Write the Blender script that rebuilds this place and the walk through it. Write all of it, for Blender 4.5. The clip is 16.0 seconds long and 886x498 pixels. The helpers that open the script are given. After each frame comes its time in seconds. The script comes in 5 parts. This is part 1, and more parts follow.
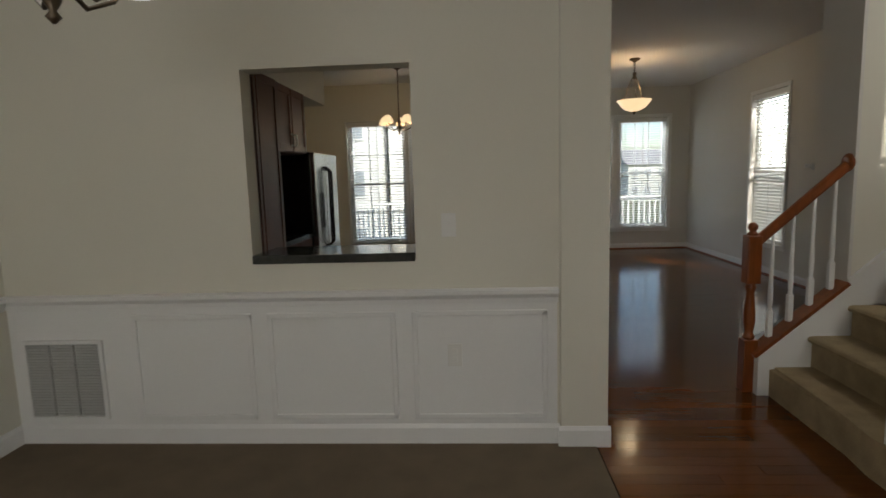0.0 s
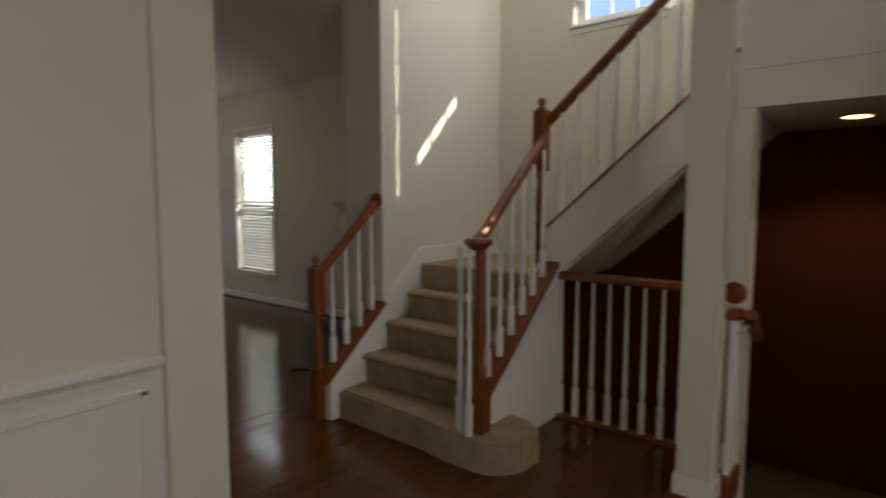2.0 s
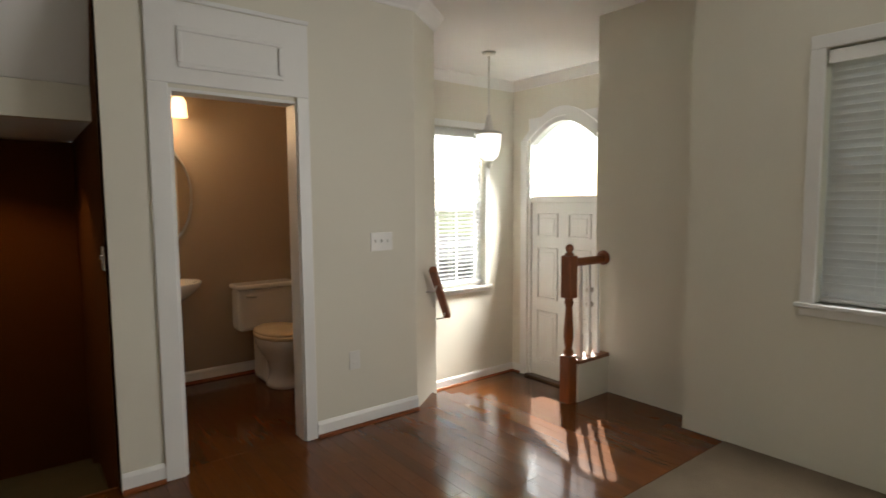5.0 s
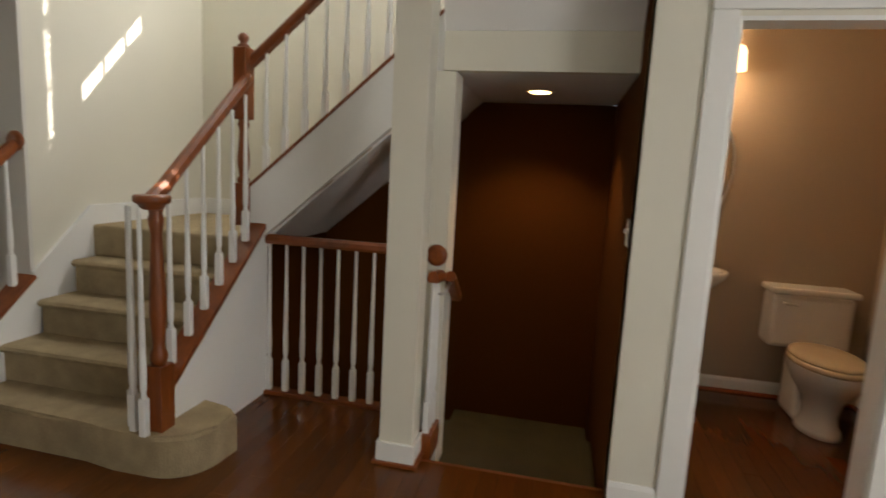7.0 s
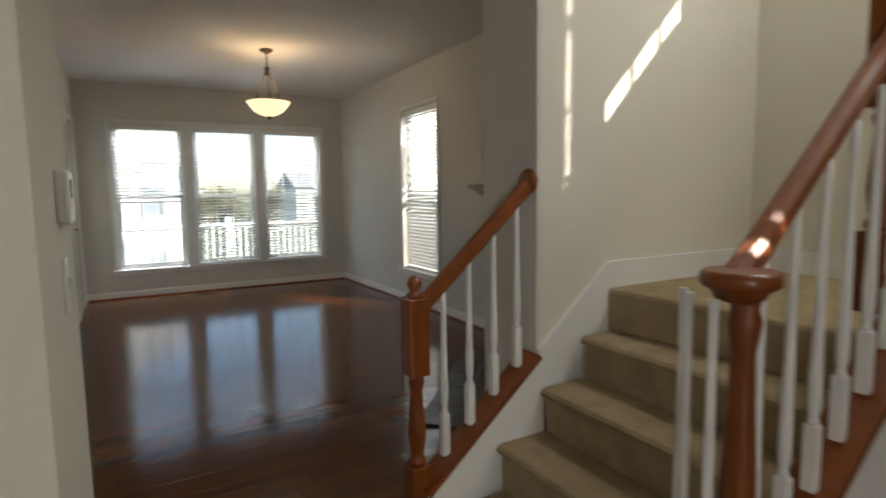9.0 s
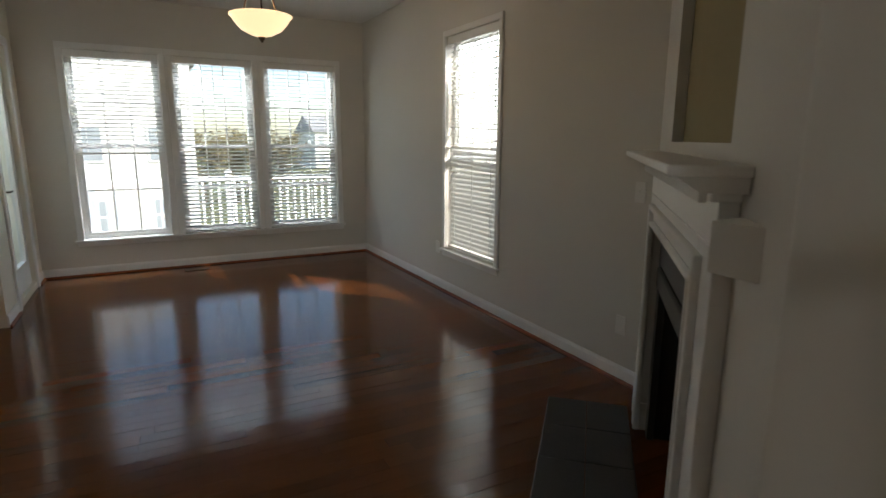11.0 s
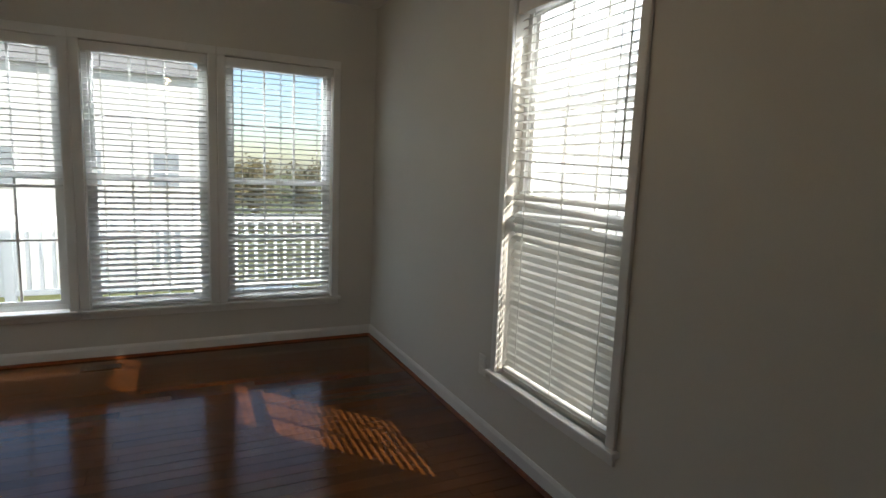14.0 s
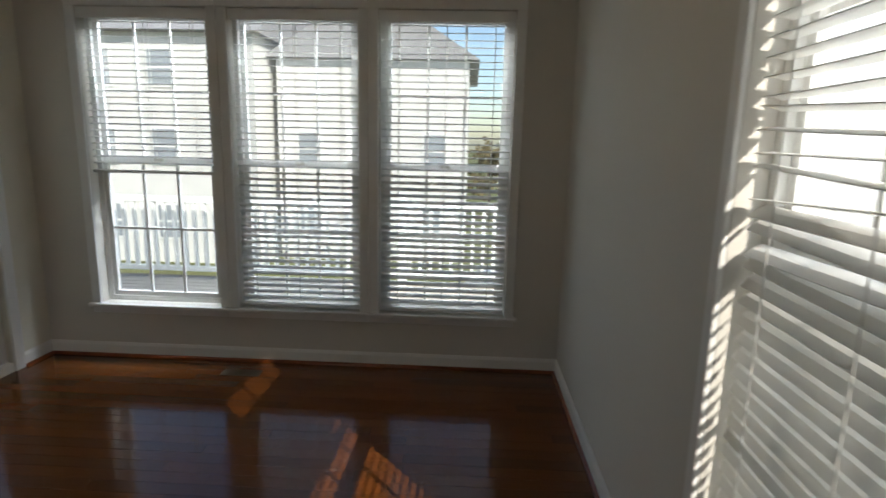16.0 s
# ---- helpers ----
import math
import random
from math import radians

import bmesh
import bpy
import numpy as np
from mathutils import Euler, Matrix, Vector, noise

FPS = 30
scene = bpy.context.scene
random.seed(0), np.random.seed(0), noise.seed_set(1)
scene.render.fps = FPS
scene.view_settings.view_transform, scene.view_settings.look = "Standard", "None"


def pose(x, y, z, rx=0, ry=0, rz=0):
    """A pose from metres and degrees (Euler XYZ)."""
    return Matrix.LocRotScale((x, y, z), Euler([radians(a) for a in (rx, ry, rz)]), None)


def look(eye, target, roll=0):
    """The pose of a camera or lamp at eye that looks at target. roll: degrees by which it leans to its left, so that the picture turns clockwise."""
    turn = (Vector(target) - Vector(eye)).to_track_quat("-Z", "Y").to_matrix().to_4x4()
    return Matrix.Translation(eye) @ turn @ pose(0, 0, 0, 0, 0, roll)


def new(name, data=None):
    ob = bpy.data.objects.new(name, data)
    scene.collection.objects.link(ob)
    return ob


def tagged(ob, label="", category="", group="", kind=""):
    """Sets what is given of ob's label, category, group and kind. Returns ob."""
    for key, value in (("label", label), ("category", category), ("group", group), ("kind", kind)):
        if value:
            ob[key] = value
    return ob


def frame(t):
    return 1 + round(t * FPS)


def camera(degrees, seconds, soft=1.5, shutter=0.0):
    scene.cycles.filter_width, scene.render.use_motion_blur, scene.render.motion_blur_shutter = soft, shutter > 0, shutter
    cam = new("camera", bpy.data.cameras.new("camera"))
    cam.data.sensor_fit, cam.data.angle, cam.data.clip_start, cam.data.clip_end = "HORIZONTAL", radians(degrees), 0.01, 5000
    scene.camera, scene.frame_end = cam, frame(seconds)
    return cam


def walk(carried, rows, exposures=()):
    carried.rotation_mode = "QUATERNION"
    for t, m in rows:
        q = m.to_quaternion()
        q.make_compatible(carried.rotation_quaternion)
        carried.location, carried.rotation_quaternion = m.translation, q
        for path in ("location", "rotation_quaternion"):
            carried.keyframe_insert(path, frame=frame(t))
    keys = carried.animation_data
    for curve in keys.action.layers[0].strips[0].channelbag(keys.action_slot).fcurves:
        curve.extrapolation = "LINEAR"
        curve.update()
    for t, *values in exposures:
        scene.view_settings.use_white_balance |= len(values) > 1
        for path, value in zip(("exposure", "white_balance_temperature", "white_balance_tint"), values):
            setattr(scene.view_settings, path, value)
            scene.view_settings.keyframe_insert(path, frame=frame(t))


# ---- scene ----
cam = camera(77.6, 16.0, shutter=0.3)
PATH = [
    (0, (0.137, 0.095, 1.414), (0.017, 2.075, 1.155), -1.7),
    (0.5, (-0.04, 0.3, 1.406), (0.085, 2.286, 1.203), -2.0),
    (1, (-0.163, 0.554, 1.403), (0.218, 2.509, 1.222), -2.5),
    (1.5, (-0.279, 0.717, 1.414), (0.68, 2.464, 1.25), -1.2),
    (2, (-0.371, 0.746, 1.428), (1.177, 2.0, 1.253), 0.0),
    (2.5, (-0.509, 0.666, 1.432), (1.365, 1.347, 1.278), -0.5),
    (3, (-0.652, 0.625, 1.454), (1.342, 0.706, 1.326), -0.2),
    (3.5, (-0.766, 0.785, 1.506), (1.164, 0.287, 1.342), 0.9),
    (3.7, (-0.78, 0.812, 1.486), (1.106, 0.168, 1.317), 0.6),
    (4.75, (-0.76, 0.79, 1.45), (0.75, -0.49, 1.29), 0.0),
    (5.8, (-0.621, 0.67, 1.41), (1.295, 0.129, 1.223), -1.4),
    (6, (-0.532, 0.616, 1.438), (1.426, 0.258, 1.242), -0.3),
    (6.5, (-0.297, 0.606, 1.404), (1.675, 0.703, 1.082), 1.0),
    (7, (-0.025, 0.72, 1.408), (1.909, 1.135, 1.117), 3.1),
    (7.5, (0.25, 0.868, 1.438), (2.027, 1.761, 1.229), 0.8),
    (8, (0.527, 1.093, 1.421), (1.937, 2.5, 1.237), 1.7),
    (8.5, (0.73, 1.412, 1.409), (1.988, 2.955, 1.219), 2.8),
    (9, (0.929, 1.761, 1.392), (1.916, 3.489, 1.186), -0.8),
    (9.2, (0.996, 1.896, 1.394), (1.845, 3.691, 1.161), 0.6),
    (11.3, (1.537, 3.709, 1.517), (2.489, 5.42, 1.114), -0.3),
    (11.5, (1.564, 3.89, 1.532), (2.569, 5.574, 1.141), -1.3),
    (12, (1.707, 4.251, 1.502), (2.695, 5.942, 1.093), -2.3),
    (12.5, (1.828, 4.613, 1.494), (2.951, 6.232, 1.154), -0.8),
    (13, (1.972, 4.962, 1.5), (3.285, 6.422, 1.122), -1.2),
    (13.5, (2.225, 5.306, 1.522), (3.225, 7.005, 1.187), 0.4),
    (14, (2.425, 5.599, 1.511), (3.28, 7.386, 1.242), 2.3),
    (14.5, (2.692, 5.883, 1.539), (3.515, 7.674, 1.202), 1.3),
    (15, (3.008, 6.156, 1.536), (3.471, 8.064, 1.155), 2.1),
    (15.5, (3.29, 6.439, 1.523), (3.509, 8.396, 1.171), 2.4),
    (16, (3.361, 6.764, 1.55), (3.271, 8.726, 1.171), 1.3),
]
EXPOSURES = [(0.0, 0.8), (1.0, 0.7), (1.5, 0.6), (2.5, 1.25), (3.0, 1.8), (3.5, 1.9), (5.8, 0.9), (6.5, 1.1), (7.0, 1.75), (7.5, 2.2), (8.0, 2.15), (8.5, 1.75), (9.2, 1.25), (11.3, 1.1), (12.5, 1.0), (14.0, 0.65), (15.0, 0.35), (16.0, 0.4)]
walk(cam, [(t, look(eye, target, roll)) for t, eye, target, roll in PATH], EXPOSURES)

# ---------------------------------------------------------------- light
SUN_TRAVEL = Vector((-0.663, 0.748, -0.71)).normalized()
sun_data = bpy.data.lights.new("sun", "SUN")
sun_data.energy, sun_data.angle, sun_data.color = 5.0, radians(0.5), (1.0, 0.93, 0.82)
sun = new("sun", sun_data)
sun.matrix_world = look((0, 0, 30), Vector((0, 0, 30)) + SUN_TRAVEL)
world = bpy.data.worlds.new("sky")
scene.world = world
world.use_nodes = True
wn = world.node_tree
sky = wn.nodes.new("ShaderNodeTexSky")
sky.sky_type, sky.sun_disc = "NISHITA", False
sky.sun_elevation = math.asin(-SUN_TRAVEL.z)
sky.sun_rotation = math.atan2(-SUN_TRAVEL.x, -SUN_TRAVEL.y)
wn.links.new(sky.outputs[0], wn.nodes["Background"].inputs[0])
wn.nodes["Background"].inputs[1].default_value = 0.15


def area(name, eye, target, sx, sy, power, colour):
    d = bpy.data.lights.new(name, "AREA")
    d.shape, d.size, d.size_y, d.energy, d.color = "RECTANGLE", sx, sy, power, colour
    ob = new(name, d)
    ob.matrix_world = look(eye, target)
    return ob


def bulb(name, at, power, colour=(1.0, 0.72, 0.42), size=0.04):
    d = bpy.data.lights.new(name, "POINT")
    d.energy, d.color, d.shadow_soft_size = power, colour, size
    ob = new(name, d)
    ob.location = at
    return ob


DAY = (0.86, 0.93, 1.0)
# sky light entering at the window heads
area("sky_back", (2.15, 11.0, 3.2), (2.15, 9.2, 0.7), 3.0, 0.6, 230, DAY)
area("sky_side", (4.6, 7.68, 2.75), (2.4, 7.68, 0.6), 1.0, 0.6, 22, DAY)
area("sky_kitchen", (-0.93, 9.55, 2.75), (-0.93, 7.4, 0.4), 1.9, 0.6, 20, DAY)
area("sky_stair", (3.90, 2.0, 3.75), (2.6, 2.2, 2.6), 1.55, 1.2, 24, (1.0, 0.98, 0.95))
area("sky_foyer", (4.5, -2.9, 2.7), (2.2, -2.4, 0.2), 0.9, 0.6, 230, (1.0, 0.98, 0.93))
area("sky_entry", (3.14, -4.5, 3.0), (2.2, -1.4, 0.2), 0.9, 0.6, 520, (1.0, 0.98, 0.93))
# added fill lamp inside the shut blind, lighting the dining wall
area("fill_dining", (-0.55, -2.47, 1.55), (-0.55, 2.9, 1.35), 1.6, 1.2, 20, (1.0, 0.98, 0.95))


# ---------------------------------------------------------------- materials
def mat(name, colour, rough=0.6, vary=0.06, scale=3.0, fine=60.0, bump=0.05, metal=0.0, spread=0.0, spec=0.5, stretch=(1, 1, 1), coat=0.0):
    m = bpy.data.materials.new(name)
    m.use_nodes = True
    nt = m.node_tree
    p = nt.nodes["Principled BSDF"]
    tc = nt.nodes.new("ShaderNodeTexCoord")
    mp = nt.nodes.new("ShaderNodeMapping")
    mp.inputs["Scale"].default_value = stretch
    nt.links.new(tc.outputs["Object"], mp.inputs[0])
    big, small = nt.nodes.new("ShaderNodeTexNoise"), nt.nodes.new("ShaderNodeTexNoise")
    big.inputs["Scale"].default_value, small.inputs["Scale"].default_value = scale, fine
    big.inputs["Detail"].default_value = small.inputs["Detail"].default_value = 4
    for n in (big, small):
        nt.links.new(mp.outputs[0], n.inputs["Vector"])
    add = nt.nodes.new("ShaderNodeMath")
    add.operation = "ADD"
    nt.links.new(big.outputs[0], add.inputs[0])
    nt.links.new(small.outputs[0], add.inputs[1])
    last = add.outputs[0]
    if spread:
        info = nt.nodes.new("ShaderNodeObjectInfo")
        k = nt.nodes.new("ShaderNodeMath")
        k.operation = "MULTIPLY_ADD"
        nt.links.new(info.outputs["Random"], k.inputs[0])
        k.inputs[1].default_value = spread
        nt.links.new(last, k.inputs[2])
        last = k.outputs[0]
    ramp = nt.nodes.new("ShaderNodeMapRange")
    ramp.inputs[1].default_value, ramp.inputs[2].default_value = 0.5, 1.5 + spread
    ramp.inputs[3].default_value, ramp.inputs[4].default_value = 1 - vary, 1 + vary
    nt.links.new(last, ramp.inputs[0])
    mul = nt.nodes.new("ShaderNodeVectorMath")
    mul.operation = "SCALE"
    mul.inputs[0].default_value = colour
    nt.links.new(ramp.outputs[0], mul.inputs["Scale"])
    nt.links.new(mul.outputs[0], p.inputs["Base Color"])
    p.inputs["Roughness"].default_value, p.inputs["Metallic"].default_value = rough, metal
    p.inputs["Specular IOR Level"].default_value = spec
    p.inputs["Coat Weight"].default_value = coat
    p.inputs["Coat Roughness"].default_value = 0.12
    if bump:
        b = nt.nodes.new("ShaderNodeBump")
        b.inputs["Strength"].default_value, b.inputs["Distance"].default_value = bump, 0.01
        nt.links.new(small.outputs[0], b.inputs["Height"])
        nt.links.new(b.outputs[0], p.inputs["Normal"])
    return m


def glow(name, colour, strength):
    m = bpy.data.materials.new(name)
    m.use_nodes = True
    p = m.node_tree.nodes["Principled BSDF"]
    p.inputs["Base Color"].default_value = (*colour, 1)
    p.inputs["Emission Color"].default_value = (*colour, 1)
    p.inputs["Emission Strength"].default_value = strength
    p.inputs["Roughness"].default_value = 0.35
    return m


def glass_mat(name="window_glass", glare=0.0):
    m = bpy.data.materials.new(name)
    m.use_nodes = True
    nt = m.node_tree
    out = nt.nodes["Material Output"]
    tr, gl, mix = nt.nodes.new("ShaderNodeBsdfTransparent"), nt.nodes.new("ShaderNodeBsdfGlossy"), nt.nodes.new("ShaderNodeMixShader")
    tr.inputs[0].default_value = (0.95, 0.97, 0.97, 1)
    gl.inputs["Roughness"].default_value = 0.02
    mix.inputs[0].default_value = 0.06
    nt.links.new(tr.outputs[0], mix.inputs[1])
    nt.links.new(gl.outputs[0], mix.inputs[2])
    nt.links.new(mix.outputs[0], out.inputs[0])
    # translucent film that lays a veil of bright outdoor glare over the pane
    if glare:
        film, over = nt.nodes.new("ShaderNodeBsdfTranslucent"), nt.nodes.new("ShaderNodeMixShader")
        noise, amount = nt.nodes.new("ShaderNodeTexNoise"), nt.nodes.new("ShaderNodeMapRange")
        film.inputs[0].default_value = (0.92, 0.92, 0.90, 1)
        noise.inputs["Scale"].default_value = 5.0
        amount.inputs[3].default_value, amount.inputs[4].default_value = glare * 0.7, glare * 1.3
        nt.links.new(noise.outputs[0], amount.inputs[0])
        nt.links.new(amount.outputs[0], over.inputs[0])
        nt.links.new(mix.outputs[0], over.inputs[1])
        nt.links.new(film.outputs[0], over.inputs[2])
        nt.links.new(over.outputs[0], out.inputs[0])
    return m


def let_through(m, colour, share):
    """Mixes light shining through a thin sheet into a material."""
    nt = m.node_tree
    tl, mix = nt.nodes.new("ShaderNodeBsdfTranslucent"), nt.nodes.new("ShaderNodeMixShader")
    tl.inputs[0].default_value = (*colour, 1)
    mix.inputs[0].default_value = share
    nt.links.new(nt.nodes["Principled BSDF"].outputs[0], mix.inputs[1])
    nt.links.new(tl.outputs[0], mix.inputs[2])
    nt.links.new(mix.outputs[0], nt.nodes["Material Output"].inputs[0])


CREAM = mat("cream_wall_paint", (0.72, 0.695, 0.60), 0.75, 0.03, 1.2, 180, 0.06)
GREIGE = mat("greige_wall_paint", (0.66, 0.64, 0.59), 0.75, 0.03, 1.2, 180, 0.06)
WHITE = mat("white_trim_paint", (0.80, 0.80, 0.78), 0.4, 0.025, 4, 90, 0.02)
CEIL = mat("white_ceiling_paint", (0.78, 0.77, 0.75), 0.9, 0.03, 1.5, 220, 0.1)
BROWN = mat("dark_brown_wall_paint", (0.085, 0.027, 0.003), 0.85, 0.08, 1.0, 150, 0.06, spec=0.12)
TAN = mat("tan_wall_paint", (0.42, 0.33, 0.235), 0.75, 0.04, 1.4, 160, 0.06)
OLIVE = mat("olive_tan_paint", (0.28, 0.23, 0.11), 0.8, 0.05, 1.4, 160, 0.06)
OAK = mat("stained_oak", (0.20, 0.050, 0.007), 0.38, 0.4, 4, 40, 0.08, stretch=(1, 1, 0.2), coat=0.15)
PLANK = mat("cherry_floor_board", (0.115, 0.036, 0.007), 0.12, 0.38, 2.0, 26, 0.015, spread=0.7, stretch=(0.25, 3, 1), spec=0.4)
SUBFLOOR = mat("dark_subfloor", (0.05, 0.02, 0.01), 0.6)
CARPET = mat("beige_carpet", (0.40, 0.315, 0.19), 1.0, 0.36, 9, 190, 0.9, spec=0.1)
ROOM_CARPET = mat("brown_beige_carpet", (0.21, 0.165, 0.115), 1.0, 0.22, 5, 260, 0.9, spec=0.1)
# close to the beige stair carpet's hue at a quarter of its value
DARK_CARPET = mat("basement_carpet", (0.10, 0.085, 0.05), 1.0, 0.22, 5, 260, 0.9, spec=0.1)
SLAT = mat("white_blind_slat", (0.78, 0.78, 0.76), 0.4, 0.02, 6, 60, 0.01)
let_through(SLAT, (0.80, 0.80, 0.77), 0.30)
GLASS = glass_mat()
# side window glass with its glare put into the material
GLARE_GLASS = glass_mat("glare_window_glass", 0.35)
PORCELAIN = mat("white_porcelain", (0.78, 0.76, 0.72), 0.12, 0.02, 3, 40, 0.0)
SEAT = mat("cream_toilet_seat", (0.70, 0.58, 0.40), 0.25, 0.03, 3, 40, 0.0)
CHROME = mat("brushed_nickel", (0.62, 0.60, 0.56), 0.28, 0.05, 5, 80, 0.02, metal=1.0)
BRONZE = mat("dark_bronze", (0.10, 0.075, 0.05), 0.35, 0.1, 5, 80, 0.02, metal=0.8)
BLACK = mat("black_gloss", (0.012, 0.012, 0.012), 0.25, 0.1, 5, 50, 0.02)
SLATE = mat("black_slate_tile", (0.035, 0.038, 0.04), 0.35, 0.25, 6, 60, 0.08)
SOOT = mat("black_firebox", (0.015, 0.014, 0.013), 0.85, 0.3, 6, 60, 0.1)
STEEL = mat("stainless_steel", (0.55, 0.56, 0.57), 0.25, 0.05, 4, 70, 0.02, metal=1.0)
GRANITE = mat("dark_granite", (0.03, 0.032, 0.03), 0.12, 0.5, 30, 140, 0.01)
CHERRY = mat("dark_cherry_cabinet", (0.09, 0.022, 0.007), 0.45, 0.3, 3, 30, 0.05, stretch=(1, 1, 0.2), spec=0.25)
PLASTIC = mat("white_plastic", (0.76, 0.75, 0.71), 0.35, 0.02, 8, 60, 0.0)
GREYPAINT = mat("grey_painted_metal", (0.50, 0.50, 0.48), 0.5, 0.05, 6, 60, 0.02)
MIRROR = mat("mirror_silver", (0.9, 0.9, 0.9), 0.02, 0.0, 1, 10, 0.0, metal=1.0)
SHADE = glow("lit_alabaster_glass", (1.0, 0.74, 0.42), 0.55)
SHADE_HOT = glow("lit_frosted_shade", (1.0, 0.62, 0.30), 1.3)
DISC = glow("downlight_lens", (1.0, 0.62, 0.27), 2.5)
FROST = glow("frosted_lantern_glass", (1.0, 0.97, 0.9), 0.5)
SIDING = mat("pale_vinyl_siding", (0.66, 0.66, 0.64), 0.6, 0.04, 2, 30, 0.05)
ROOF = mat("grey_shingle", (0.30, 0.30, 0.31), 0.9, 0.2, 3, 30, 0.1)
DECK = mat("weathered_deck_board", (0.42, 0.38, 0.33), 0.8, 0.2, 3, 40, 0.1)
GRASS = mat("winter_lawn", (0.13, 0.14, 0.05), 1.0, 0.35, 0.6, 12, 0.3)
ASPHALT = mat("asphalt", (0.06, 0.06, 0.062), 0.9, 0.15, 0.8, 60, 0.2)
BARK = mat("bark", (0.12, 0.09, 0.07), 0.9, 0.3, 6, 50, 0.3)
LEAF = mat("rusty_leaf", (0.12, 0.10, 0.045), 0.8, 0.4, 4, 30, 0.0)
# pale grey-blue puts the sky's reflection into the pane colour
PANE_PALE = mat("far_window_pane", (0.30, 0.33, 0.36), 0.1, 0.1, 2, 20, 0.0)
CARRED = mat("red_car_paint", (0.45, 0.03, 0.02), 0.2, 0.05, 2, 40, 0.0, coat=0.6)


# ---------------------------------------------------------------- mesh helpers
def box(bm, x0, x1, y0, y1, z0, z1, bevel=0.0):
    a, b = (min(x0, x1), min(y0, y1), min(z0, z1)), (max(x0, x1), max(y0, y1), max(z0, z1))
    v = [bm.verts.new((x, y, z)) for x in (a[0], b[0]) for y in (a[1], b[1]) for z in (a[2], b[2])]
    fs = [bm.faces.new([v[i] for i in q]) for q in ((0, 1, 3, 2), (4, 6, 7, 5), (0, 4, 5, 1), (2, 3, 7, 6), (0, 2, 6, 4), (1, 5, 7, 3))]
    if bevel:
        bmesh.ops.bevel(bm, geom=list({e for f in fs for e in f.edges}), offset=bevel, segments=2, profile=0.5, affect="EDGES")
    return bm


def lathe(bm, prof, cx=0.0, cy=0.0, z=0.0, seg=16, sx=1.0, sy=1.0):
    rings = [[bm.verts.new((cx + r * sx * math.cos(2 * math.pi * i / seg), cy + r * sy * math.sin(2 * math.pi * i / seg), z + h)) for i in range(seg)] for r, h in prof]
    for a, b in zip(rings, rings[1:]):
        for i in range(seg):
            f = bm.faces.new((a[i], a[(i + 1) % seg], b[(i + 1) % seg], b[i]))
            f.smooth = True
    bm.faces.new(rings[0][::-1])
    bm.faces.new(rings[-1])
    return bm


def prism(bm, pts, put, d0, d1):
    """A polygon pts (a, b) drawn at two depths; put(a, b, d) gives the place."""
    lo, hi = [bm.verts.new(put(a, b, d0)) for a, b in pts], [bm.verts.new(put(a, b, d1)) for a, b in pts]
    n = len(pts)
    bm.faces.new(lo)
    bm.faces.new(hi[::-1])
    for i in range(n):
        bm.faces.new((lo[i], hi[i], hi[(i + 1) % n], lo[(i + 1) % n]))
    return bm


def bar(bm, p0, p1, section, up=(0, 0, 1)):
    """A bar from p0 to p1 with a cross-section of (side, height) points."""
    p0, p1 = Vector(p0), Vector(p1)
    d = (p1 - p0).normalized()
    side = d.cross(Vector(up)).normalized()
    top = side.cross(d)
    prism(bm, section, lambda a, b, t: (p0 if t == 0 else p1) + side * a + top * b, 0, 1)
    return bm


def tube(bm, pts, r, seg=8):
    prev = None
    pts = [Vector(p) for p in pts]
    for i, p in enumerate(pts):
        d = (pts[min(i + 1, len(pts) - 1)] - pts[max(i - 1, 0)]).normalized()
        s = d.cross(Vector((0.31, 0.17, 0.93)))
        s.normalize()
        t = s.cross(d)
        rr = r[i] if isinstance(r, (list, tuple)) else r
        ring = [bm.verts.new(p + (s * math.cos(2 * math.pi * k / seg) + t * math.sin(2 * math.pi * k / seg)) * rr) for k in range(seg)]
        if prev:
            for k in range(seg):
                f = bm.faces.new((prev[k], prev[(k + 1) % seg], ring[(k + 1) % seg], ring[k]))
                f.smooth = True
        else:
            bm.faces.new(ring[::-1])
        prev = ring
    bm.faces.new(prev)
    return bm


def finish(name, bm, material):
    bmesh.ops.recalc_face_normals(bm, faces=bm.faces[:])
    me = bpy.data.meshes.new(name)
    bm.to_mesh(me)
    bm.free()
    me.materials.append(material)
    return new(name, me)


def thing(name, label, category, loc=(0, 0, 0), turn=0.0, group="", kind=""):
    ob = new(name)
    ob.empty_display_size = 0.1
    ob.matrix_basis = pose(*loc, 0, 0, turn)
    return tagged(ob, label, category, group, kind)


def part(name, bm, material, parent, label="", local=False):
    """One mesh under a thing; world coordinates unless local."""
    ob = finish(name, bm, material)
    ob.parent = parent
    if not local and parent.type == "EMPTY":
        ob.matrix_parent_inverse = parent.matrix_basis.inverted()
    if label:
        ob["label"] = label
    return ob


def solid(name, bm, material, label, category, group="", kind=""):
    return tagged(finish(name, bm, material), label, category, group, kind)


NEW = bmesh.new


